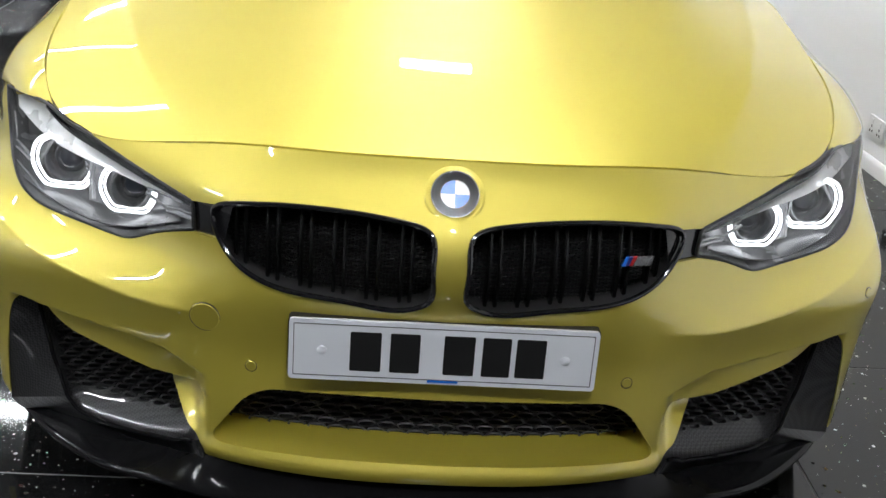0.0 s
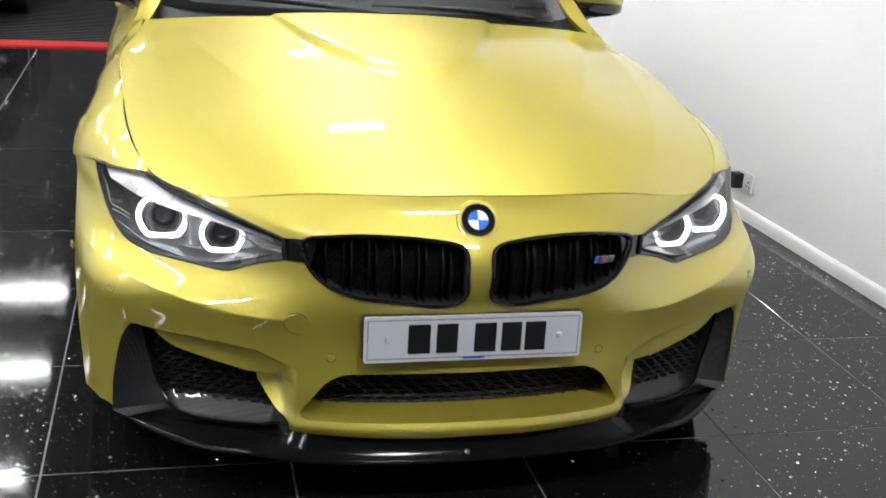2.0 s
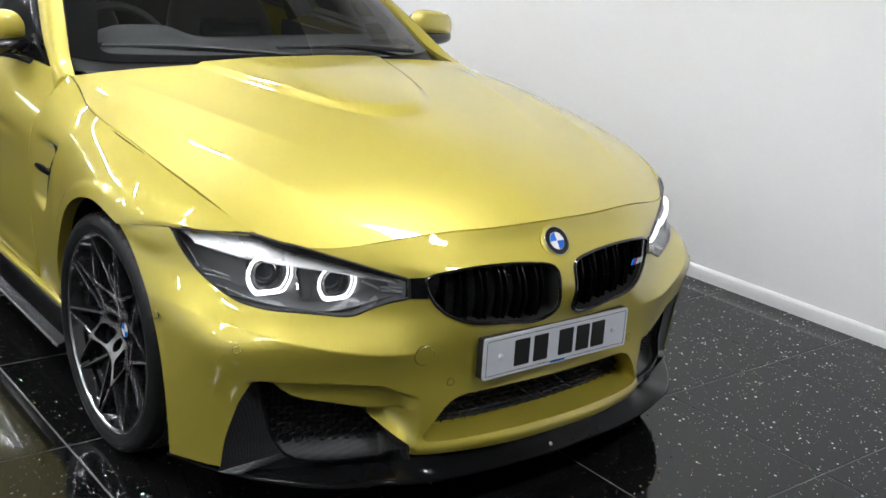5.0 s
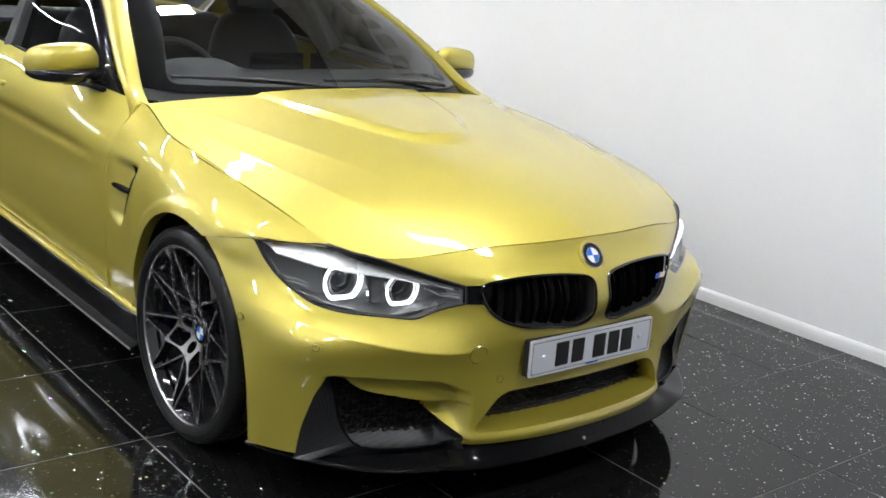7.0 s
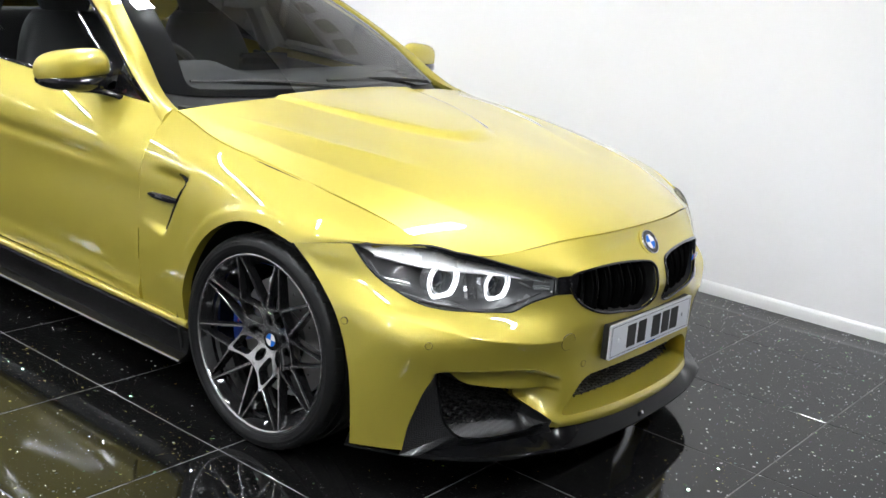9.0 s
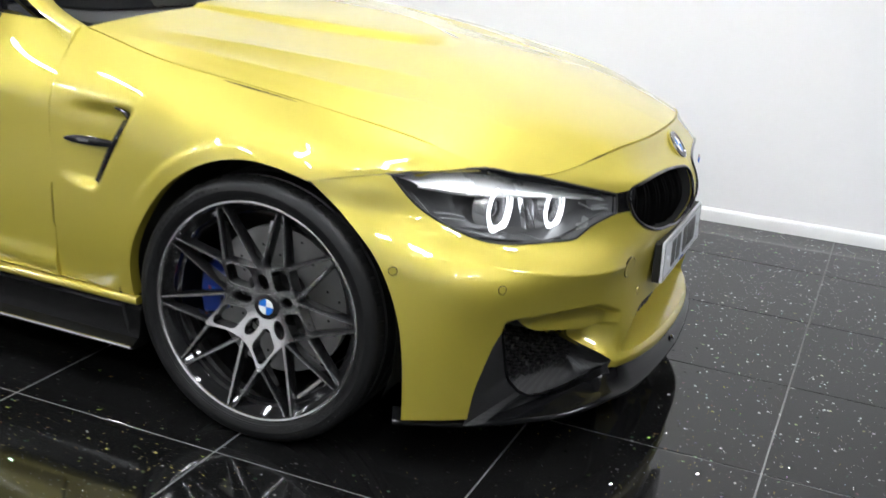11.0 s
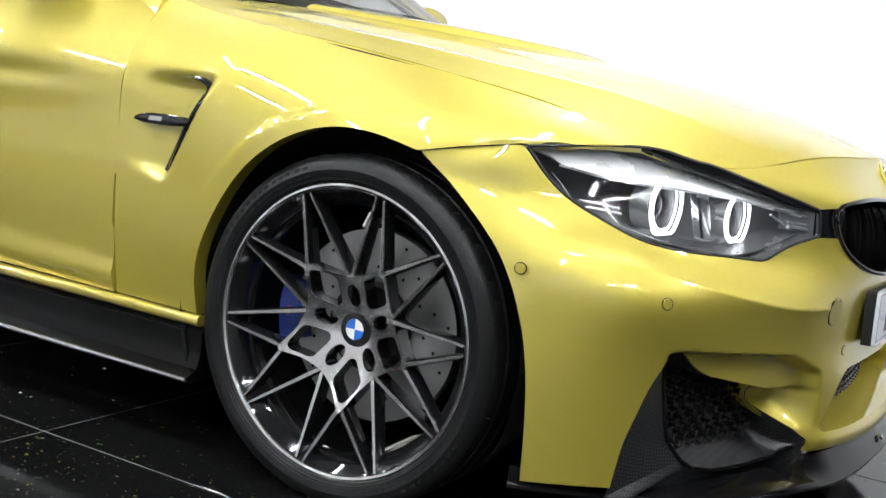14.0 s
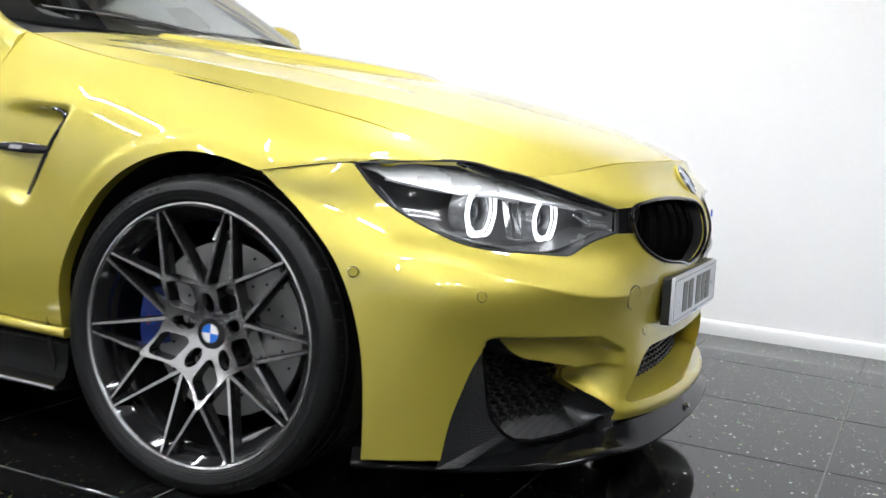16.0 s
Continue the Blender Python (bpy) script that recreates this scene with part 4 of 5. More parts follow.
    # silver panel between the projectors and smoked panel outside them
    for x0, x1, z0, z1, d, mt in ((.617, .640, .597, .688, .046, SILVER), (.640, .646, .600, .688, .040, CHROME)):
        q = [on_face(sx * x, z)[0] + [0, d, 0] for x, z in ((x0, z0), (x1, z0), (x1, z1), (x0, z1))]
        link_mesh("lamp_panel", q + [p + np.array([0, .012, 0]) for p in q], [(0, 1, 2, 3), (4, 5, 6, 7), (0, 1, 5, 4), (1, 2, 6, 5), (2, 3, 7, 6), (3, 0, 4, 7)], mt, h)
    # inner floor of the lamp
    pa = [on_face(sx * x, z)[0] + [0, .016, 0] for x, z in ((.79, .603), (.70, .586), (.60, .577), (.535, .590), (.46, .620))]
    pb = [on_face(sx * x, z)[0] + [0, .075, 0] for x, z in ((.78, .612), (.70, .592), (.60, .583), (.54, .594), (.47, .622))]
    link_mesh("lamp_floor", *Sheet(np.stack([spline(pa, 24), spline(pb, 24)]), (0, 1)).mesh(.003), HOUSING, h)


def build_kidney(sx):
    poly = KIDNEY * [sx, 1]
    edge = outline3(poly, .008, .0)
    back = edge + [0, .055, 0]
    k = link_mesh("kidney_grille", *liner([edge + [0, .006, 0], back]), LINER, CAR, "gloss black kidney grille with paired upright slats", sharp=30)
    link_mesh("grille_frame", *tube(outline3(poly, .008, .001), .0046, 10, True), GLOSSBLACK, k, "gloss black frame")
    zs = lambda x: (poly[np.abs(poly[:, 0] - x) < .02][:, 1].min(), poly[np.abs(poly[:, 0] - x) < .02][:, 1].max())
    for i in range(6):
        for d in (-.0085, .0085):
            x = sx * (.072 + i * .0555) + d
            lo, hi = zs(x)
            if hi - lo < .05:
                continue
            rows = []
            for t in np.linspace(0.02, .98, 10):
                z = lo + (hi - lo) * t
                p = on_face(x, z)[0]
                lean = .024 - .006 * math.sin(math.pi * t)
                rows.append([p + [-.0032, lean + .03, 0], p + [-.0032, lean + .003, 0], p + [0, lean, 0], p + [.0032, lean + .003, 0], p + [.0032, lean + .03, 0]])
            link_mesh("slat", *Sheet(np.array(rows), (0, 2)).mesh(0), SLAT, k)
    link_mesh("radiator_mesh", *honeycomb(poly * [1, 1] * 1.0, lambda x, z: on_face(x, z)[0][1] + .05, .012, .0075, .003, .001), PLASTIC, k)["kind"] = "stuff"
    # gloss black bridge to the lamp
    link = LINK * [sx, 1]
    link_mesh("lamp_bridge", *plug(link + [(-sx * .0, 0)] * 4, -.006), GLOSSBLACK, k)


def build_intakes():
    # wide lower grille
    mesh_poly = rounded([(-.335, .352), (.335, .352), (.385, .262), (-.385, .262)], .03)
    back = outline3(LOWER, .012, 0) + [0, .083, .011]
    g = link_mesh("lower_grille", *liner([back, back + [0, .03, 0]]), PLASTIC, CAR, "black honeycomb grille in the bumper", sharp=25)
    link_mesh("honeycomb", *honeycomb(LOWER - np.array([0, .014]) * (LOWER[:, 1:] < .29), lambda x, z: on_face(x, min(max(z, .26), .34))[0][1] + .075, .036, .0135, .012, .0022), GRILLE, g)["kind"] = "stuff"
    for sx in (1, -1):
        poly = INTAKE * [sx, 1]
        ring0, mouth, back, rim = [], [], [], []
        for x, z in dense(poly, .010):
            z = max(z, .150)
            ring0.append(on_face(x, z)[0] * [1, 1, 0] + [0, .004, z])
            ax = abs(x)
            # upright blade outside, rolled tray lip below, flush with the bumper elsewhere
            if z <= .1501:
                qx = float(np.interp(ax, [.40, .46, .55, .66, .76, .833], [.436, .474, .55, .632, .674, .697]))
                qz = float(np.interp(ax, [.40, .46, .55, .66, .76, .833], [.212, .192, .184, .184, .191, .207]))
            elif ax > .75:
                qx = float(np.interp(z, [.15, .20, .26, .36, .405, .418], [.697, .712, .726, .743, .751, .750]))
                qz = float(np.interp(z, [.15, .20, .26, .36, .405, .418], [.207, .235, .275, .352, .397, .414]))
            elif ax < .425 and z < .23:
                qx, qz = float(np.interp(z, [.15, .227], [.436, .422])), float(np.interp(z, [.15, .227], [.212, .227]))
            else:
                qx, qz = ax, z
            p = on_face(sx * qx, max(qz, .20))[0]
            mouth.append((sx * qx, p[1] + .014 * smooth(.60, .75, qx) + .006 - .022 * (1 - smooth(.19, .25, qz)), qz))
            rim.append(z <= .1501 or ax > .78)
            bx = min(max(qx - .07 * (1 - smooth(.54, .66, qx)), .44), .720)
            bz = min(max(qz, .222), .384 - .10 * (.735 - bx))
            back.append((sx * bx, .318 - .38 * (.70 - bx), bz))
        ring0, mouth, back = np.array(ring0), np.array(mouth), np.array(back)
        rings = [ring0 * (1 - q) + mouth * q for q in np.linspace(0, 1, 4)]
        low = (1 - smooth(.19, .30, mouth[:, 2]))[:, None]
        rings += [mouth * (1 - q) + back * q - low * [0, 0, .022] * math.sin(math.pi * q ** .7) for q in np.linspace(0, 1, 10)[1:]]
        k = link_mesh("side_intake", *liner(rings + [back + [0, .02, 0]], False), CARBON, CAR, "carbon air duct with honeycomb mesh", sharp=42)
        lip = mouth[[i for i, r in enumerate(rim) if r]]
        cut_at = int(np.linalg.norm(np.diff(lip, axis=0, append=lip[:1]), axis=1).argmax()) + 1
        lip = np.roll(lip, -cut_at, axis=0)
        keep = np.r_[True, np.linalg.norm(np.diff(lip, axis=0), axis=1) > .003]
        link_mesh("duct_lip", *tube(spline(lip[keep][::2], 70) + [0, -.001, 0], .0036, 8), GLOSSCARBON, k, "glossy rolled lip of the duct")
        link_mesh("duct_back", *liner([back + [0, .018, 0], back + [0, .022, 0]]), LINER, k)
        hexp = np.array([(.44, .204), (.742, .204), (.742, .390), (.44, .362)]) * [sx, 1]
        link_mesh("honeycomb", *honeycomb(hexp, lambda x, z: .309 - .38 * (.70 - abs(x)), .030, .0145, .010, .0026), GRILLE, k)["kind"] = "stuff"


def build_splitter():
    edge = [(0, .012), (.25, .026), (.45, .060), (.56, .098), (.68, .185), (.79, .305), (.858, .415), (.899, .500)]
    e = spline([(x, y, 0) for x, y in edge], 90)
    e = np.concatenate([(e * [-1, 1, 1])[:0:-1], e])
    inw = np.stack([np.gradient(e[:, 1]), -np.gradient(e[:, 0]), 0 * e[:, 0]], axis=1)
    inw /= np.linalg.norm(inw, axis=1, keepdims=True)
    inw = np.where(inw[:, 1:2] < 0, -inw, inw)
    ax = np.abs(e[:, 0])
    lift = .040 * (1 - smooth(.36, .50, ax)) + .012
    tip = .146 + .012 * np.exp(-((ax - .52) / .09) ** 2)
    up = lambda d, z: e + inw * np.reshape(d, (-1, 1)) + np.stack([0 * ax, 0 * ax, z], axis=1)
    deep = .046 + .030 * smooth(.36, .52, ax) - .030 * smooth(.78, .9, ax)
    rows = [up(deep * 1.6, tip - .008 + 0 * ax), up(.010 + 0 * ax, tip - .010), up(.002 + 0 * ax, tip - .007), up(0 * ax, tip - .002), up(.002 + 0 * ax, tip + .003), up(.010 + 0 * ax, tip + .006), up(deep * .5, tip + .006 + lift * .45), up(deep, tip + .008 + lift)]
    sp = link_mesh("front_splitter", *Sheet(np.array(rows), (0, 2)).mesh(0), GLOSSCARBON, CAR, "glossy carbon front splitter", sharp=50)
    link_mesh("splitter_bolt", *disc((0.0, .0215, .164), (0, -.9, .45), .0065, .003, 20), SILVER, sp)


def build_plate():
    c = np.array([0, .038, .4575])
    tilt = radians(-2)
    M = Matrix.Translation(c) @ Matrix.Rotation(tilt, 4, "X")
    n = new("number_plate")
    n["label"] = "white number plate with black character bars"
    n.parent = CAR
    n.matrix_basis = M
    outl = rounded([(-.26, -.0555), (.26, -.0555), (.26, .0555), (-.26, .0555)], .008)
    link_mesh("plate_board", *prism(outl, "y", -.003, .004), PLATE, n)
    link_mesh("plate_backing", *prism(outl * 1.008, "y", .0045, .024), PLASTIC, n)
    for a, b in (((-.252, -.0478), (.252, -.0465)), ((-.252, .0465), (.252, .0478)), ((-.2525, -.047), (-.2512, .047)), ((.2512, -.047), (.2525, .047))):
        link_mesh("border_line", *prism([(a[0], a[1]), (b[0], a[1]), (b[0], b[1]), (a[0], b[1])], "y", -.0036, -.003), INK, n)
    for x, w in ((-.132, .052), (-.066, .050), (.025, .052), (.088, .048), (.146, .050)):
        link_mesh("bar", *prism(rounded([(x - w / 2, -.036), (x + w / 2, -.036), (x + w / 2, .036), (x - w / 2, .036)], .003), "y", -.0042, -.003), INK, n)
    link_mesh("bar", *prism([(-.026, -.052), (.026, -.052), (.026, -.0475), (-.026, -.0475)], "y", -.0042, -.003), BLUE, n)
    for x in (-.205, .205):
        link_mesh("screw_cap", *disc((x, -.003, 0), (0, -1, 0), .008, .003, 20, .002), PLATE, n)


def build_front_small():
    p, nn = on_face(0, .723, 0)
    badge(CAR, p + nn * .003, (0, -.80, .60), .041)
    link_mesh("badge_seat", *ring(p + nn * .001, (0, -.80, .60), .050, .010, .003), PAINT, CAR)
    for x, z in ((-.327, .396), (.327, .396), (-.821, .5), (.821, .5)):
        p, nn = on_face(x, z, .0)
        s = link_mesh("parking_sensor", *disc(p, nn, .0095, .0012, 28), PAINT, CAR, "painted round parking sensor")
        link_mesh("sensor_ring", *ring(p, nn, .0108, .0012, .0004, 28), PLASTIC, s)
    for x in (-.925, .925):
        p = np.array([x, .514, .528])
        s = link_mesh("parking_sensor", *disc(p, (np.sign(x), -.35, 0), .0095, .0012, 28), PAINT, CAR, "painted round parking sensor")
        link_mesh("sensor_ring", *ring(p, (np.sign(x), -.35, 0), .0108, .0012, .0004, 28), PLASTIC, s)
    p, nn = on_face(-.407, .479, .0)
    s = link_mesh("tow_cover", *disc(p, nn, .0265, .0008, 40), PAINT, CAR, "round painted towing eye cover")
    link_mesh("cover_gap", *ring(p, nn, .0275, .0009, .0003, 40), PLASTIC, s)
    # slanted three-colour mark and silver sign on the left kidney
    p, nn = on_face(.308, .631, .004)
    m = None
    for i, (mt, w) in enumerate(((BLUE, .006), (DARKBLUE, .006), (RED, .006), (SILVER, .030))):
        x = -.024 + (.0065 * i if i < 3 else .0195)
        v, f = prism([(x, -.008), (x + w, -.008), (x + w + .006, .008), (x + .006, .008)], "y", -.002, .002)
        ob = link_mesh("grille_mark", [(q[0] + p[0], q[1] + p[1] + q[0] * .2, q[2] + p[2]) for q in v], f, mt, CAR if m is None else m, "slanted colour stripe" if i < 3 else "silver sign")
        m = m or ob


BLADE = add_noise(mat("lamp_blade", (0.62, 0.63, 0.64), 0.2, 0.7), 12, 0.1, 0.05)
HOUSING = add_noise(mat("lamp_housing", (0.24, 0.241, 0.245), 0.26, 0.55), 12, 0.2, 0.05)
GRILLE = add_noise(mat("grille_plastic", (0.014, 0.014, 0.0145), 0.42), 10, 0.2, 0.08)
BROW = add_noise(mat("lamp_brow", (0.88, 0.88, 0.885), 0.28, 0.35, 0.6), 10, 0.05, 0.04)
GLOSSCARBON = add_noise(mat("gloss_carbon", (0.006, 0.006, 0.0065), 0.12, 0.0, 0.0, 0.15), 20, 0.25, 0.03)
DARKBLUE = mat("mark_navy", (0.02, 0.03, 0.18), 0.3)
LAMPGLASS = mat("projector_glass", (0.03, 0.035, 0.045), 0.03, 0.0, 1.0)
for SX in (1, -1):
    build_headlight(SX)
    build_kidney(SX)
build_intakes()
build_splitter()
build_plate()
build_front_small()

# ---- wheels and brakes ----


def in_wheel(r, deg, x):
    """A place on a wheel that faces -x: radius, degrees clockwise from the top as seen from outside, and how far out."""
    a = radians(deg)
    return Vector((-x, -r * math.sin(a), r * math.cos(a)))


def bar(a, b, wa, wb, depth_a, depth_b):
    """A tapered spoke from a to b, chamfered towards the back."""
    a, b = Vector(a), Vector(b)
    t = (b - a).normalized()
    s = t.cross(Vector((1, 0, 0))).normalized()
    v = []
    for p, w, d in ((a, wa, depth_a), (b, wb, depth_b)):
        v += [p - s * w / 2, p + s * w / 2, p + s * (w / 2 + .0025) + Vector((.004, 0, 0)), p + s * (w / 2 + .002) + Vector((d, 0, 0)), p - s * (w / 2 + .002) + Vector((d, 0, 0)), p - s * (w / 2 + .0025) + Vector((.004, 0, 0))]
    f = [(0, 1, 7, 6), (1, 2, 8, 7), (2, 3, 9, 8), (3, 4, 10, 9), (4, 5, 11, 10), (5, 0, 6, 11), (0, 5, 4, 3, 2, 1), (6, 7, 8, 9, 10, 11)]
    return v, f


def dish(r):
    """How far out the hollow wheel face stands at a radius."""
    return .056 + .050 * ((r - .03) / .12) ** 1.25


def wheel_face(grow, deep, back):
    """Star-shaped centre with oval bolt holes and six-sided openings."""
    nr, na = 60, 420
    r = np.linspace(.030, .168, nr)[:, None]
    t = np.linspace(0, 2 * math.pi, na)[None, :]
    x = dish(r) + 0 * t
    G = np.stack([-x + back, -r * np.sin(t), r * np.cos(t)], axis=2)
    s = Sheet(G, (1, 2))
    s.N = np.broadcast_to(np.array([-1.0, 0, 0]), G.shape).copy()

    def at(rad, deg):
        a = radians(deg)
        return np.array([-rad * math.sin(a), rad * math.cos(a)])

    star = []
    for k in range(5):
        a = -5 + 72 * k
        star += [at(.104 + grow, a - 3.5), at(.104 + grow, a + 3.5), at(.117 + grow, a + 21), at(.154 + grow, a + 34.6), at(.154 + grow, a + 37.4), at(.117 + grow, a + 51)]
    s.cut(rounded(star, .010), (deep, 0, 0), invert=True)
    for k in range(5):
        a = -5 + 72 * k
        e = np.linspace(0, 2 * math.pi, 40, endpoint=False)
        oval = np.array([at(.0660, a) + (at(1, a) * math.sin(q) * (.0235 - grow) + at(1, a + 90) * math.cos(q) * (.0150 - grow)) for q in e])
        s.cut(oval, (deep, 0, 0))
        b = a + 36
        six = [at(.057, b - 7), at(.057, b + 7), at(.076, b + 14), at(.100, b + 18.5), at(.109, b + 16), at(.137, b + 2.4), at(.137, b - 2.4), at(.109, b - 16), at(.100, b - 18.5), at(.076, b - 14)]
        s.cut(rounded(six, .007), (deep, 0, 0))
    return s.mesh(deep)


def build_wheel():
    """Front right wheel at its own centre; the outside faces -x."""
    w = link_mesh("wheel", *lathe([(.268, -.110), (.276, -.116), (.282, -.113), (.282, -.104), (.262, -.094), (.240, -.070), (.236, .09), (.262, .11), (.274, .115), (.276, .108), (.25, .10), (.244, -.06), (.250, -.090)], 120, "x", True), RIMBLACK, CAR, "multi-spoke black and machined alloy wheel", sharp=30)
    link_mesh("rim_lip", *lathe([(.2805, -.1145), (.2805, -.1185), (.2765, -.1192), (.2725, -.1172), (.2708, -.1140)], 120, "x"), ALLOY, w, "bright machined lip")
    # tyre with rounded shoulders and grooves
    prof = [(.276, -.105), (.282, -.119), (.292, -.125), (.306, -.128), (.320, -.124), (.330, -.116), (.3345, -.108)]
    for g in (-.078, -.030, .030, .078):
        prof += [(.3362 if abs(g) > .05 else .338, g - .006), (.330, g - .004), (.330, g + .004), (.3362 if abs(g) > .05 else .338, g + .006)]
    prof += [(.3345, .108), (.330, .121), (.306, .134), (.277, .118), (.270, .105)]
    link_mesh("tyre", *lathe(prof, 120, "x"), RUBBER, w, "black low-profile tyre", sharp=28)
    pieces = [bar(in_wheel(.3315, k * 6 + 3, .116), in_wheel(.3372, k * 6 + 3.8, .092), .0030, .0030, .006, .006) for k in range(60)]
    link_mesh("tread_groove", *merge(*pieces), LINER, w)["kind"] = "stuff"
    link_mesh("sidewall_rib", *lathe([(.2865, -.1225), (.288, -.1245), (.291, -.1248), (.292, -.1260)], 120, "x"), RUBBER, w)
    # raised sidewall lettering, unreadable
    rng = random.Random(3)
    pieces = []
    for start in (-62, 118):
        a = start
        for i in range(13):
            wd = rng.uniform(2.0, 3.2)
            pieces.append(bar(in_wheel(.297, a, .1268), in_wheel(.317, a, .1262), .010, .011, .004, .004))
            a += wd + 1.0
    link_mesh("sidewall_mark", *merge(*pieces), RUBBER, w)["kind"] = "stuff"
    R = .2695
    spoke_parts = []
    for k in range(10):
        for d in (-18, 18):
            deep = ((k if d > 0 else k - 1) % 10) % 2 == 1
            node = in_wheel(.099 if deep else .147, 13 + 36 * k + d * .95, dish(.099 if deep else .147) - .0003)
            spoke_parts.append(bar(in_wheel(R, 13 + 36 * k + d * .10, .114), node, .0046, .0078, .030, .036))
    for mt, grow, deep, back in ((ALLOY, 0, .003, 0), (RIMBLACK, .0012, .036, .0012)):
        link_mesh("wheel_face", *wheel_face(grow, deep, back), mt, w, "machined wheel centre with oval holes" if mt is ALLOY else "")
    for v, f in spoke_parts:
        link_mesh("spoke", *two_tone(v, f), RIMBLACK, w)
        face = f[0]
        link_mesh("spoke_face", [Vector(v[i]) + Vector((-.0006, 0, 0)) for i in face], [(0, 1, 2, 3)], ALLOY, w)
    # wheel bolts
    for k in range(5):
        p = in_wheel(.0660, -5 + 72 * k, .036)
        v, f = lathe([(.0001, -.004), (.006, -.004), (.0080, .003), (.0080, .020)], 6, "x")
        link_mesh("wheel_bolt", [Vector(c) + p for c in v], f, STEEL, w)
    link_mesh("hub", *lathe([(.0001, -.024), (.085, -.024), (.090, -.012), (.090, .03)], 48, "x"), LINER, w, "dark hub carrier")
    badge_wheel(w)
    link_mesh("valve", *tube([in_wheel(.232, 6, .085), in_wheel(.206, 6, .100)], [.004, .003], 10), STEEL, w)
    return w


def two_tone(v, f):
    return v, f[1:]


def badge_wheel(w):
    c, n = Vector((-.0560, 0, 0)), (-1, 0, 0)
    b = link_mesh("centre_cap", *disc(c, n, .0335, .004, 40), GLOSSBLACK, w, "round centre cap with blue and white quarters")
    q = Vector(n).to_track_quat("Z", "Y").to_matrix()
    link_mesh("cap_ring", *ring(c, n, .0215, .002, .0052), CHROME, w)
    for k in range(4):
        link_mesh("cap_quarter", *quarter(c, n, None, .020, k, .0048), BLUE if k % 2 else WHITE, w, "blue quarter" if k % 2 else "white quarter")


def build_brake(sx, y):
    cx = sx * (.79 - .012)
    v, f = lathe([(.085, -.012), (.19, -.012), (.19, .012), (.085, .012)], 90, "x", True)
    d = link_mesh("brake_disc", [(p[0] + cx, p[1] + y, p[2] + WHEEL_Z) for p in v], f, STEEL, CAR, "drilled steel brake disc", sharp=30)
    pieces = []
    for k in range(36):
        r, a = (.118, .145, .172)[k % 3], radians(10 * k)
        v, f = lathe([(.0001, -.0002), (.0036, -.0002), (.0036, .002)], 8, "x")
        pieces.append(([(p[0] + cx + sx * .0125, p[1] + y + r * math.cos(a), p[2] + WHEEL_Z + r * math.sin(a)) for p in v], f))
    link_mesh("drill_hole", *merge(*pieces), LINER, d)["kind"] = "stuff"
    v, f = lathe([(.0001, .03), (.075, .03), (.085, .018), (.09, -.01)], 48, "x")
    link_mesh("disc_hat", [(sx * p[0] + cx, p[1] + y, p[2] + WHEEL_Z) for p in v], f, STEEL, d)
    t = [radians(-19 + 38 * i / 24) for i in range(25)]
    outer = [(.205 * math.cos(a), .205 * math.sin(a)) for a in t]
    inner = [(.150 * math.cos(a), .150 * math.sin(a)) for a in t[::-1]]
    v, f = prism(outer + inner, "x", -.045, .045)
    bm = bmesh.new()
    vs = [bm.verts.new((p[0] + cx, p[1] + y, p[2] + WHEEL_Z)) for p in v]
    for q in f:
        bm.faces.new([vs[i] for i in q])
    bmesh.ops.bevel(bm, geom=list(bm.edges), offset=.006, segments=2, affect="EDGES")
    c = part("caliper", bm, CALIPER, CAR, "blue painted brake caliper")
    for i, mt in enumerate((BLUE, DARKBLUE, RED)):
        link_mesh("caliper_stripe", *prism([(y + .168 + .006 * i, WHEEL_Z - .012), (y + .173 + .006 * i, WHEEL_Z - .012), (y + .173 + .006 * i, WHEEL_Z + .008), (y + .168 + .006 * i, WHEEL_Z + .008)], "x", cx + sx * .0445, cx + sx * .0462), mt, c)


def build_well(sx, y, wide):
    """Liner round a wheel."""
    n = 48
    rows = []
    for x, r in ((sx * .46, .05), (sx * .50, .375), (sx * .60, .385), (sx * .84, .388), (sx * (wide - .034), .392)):
        a = [radians(-22 + 224 * i / n) for i in range(n + 1)]
        rows.append([(x, y + .022 + r * math.cos(t), .338 + r * math.sin(t)) for t in a])
    link_mesh("wheel_liner", *Sheet(np.array(rows), (1, 2)).mesh(0), LINER, CAR, "rough black wheel housing", sharp=50)


FIRST = build_wheel()
for N, (SX, Y) in enumerate(((-1, AXLE), (1, AXLE), (-1, REAR_AXLE), (1, REAR_AXLE))):
    M = Matrix.Translation((SX * .79, Y, WHEEL_Z)) @ Matrix.Rotation(math.pi if SX > 0 else 0, 4, "Z")
    if N == 0:
        FIRST.matrix_basis = M
    else:
        copy_thing(FIRST, M)
    build_brake(SX, Y)
    build_well(SX, Y, .92)

# ---- sides, mirrors, cabin ----


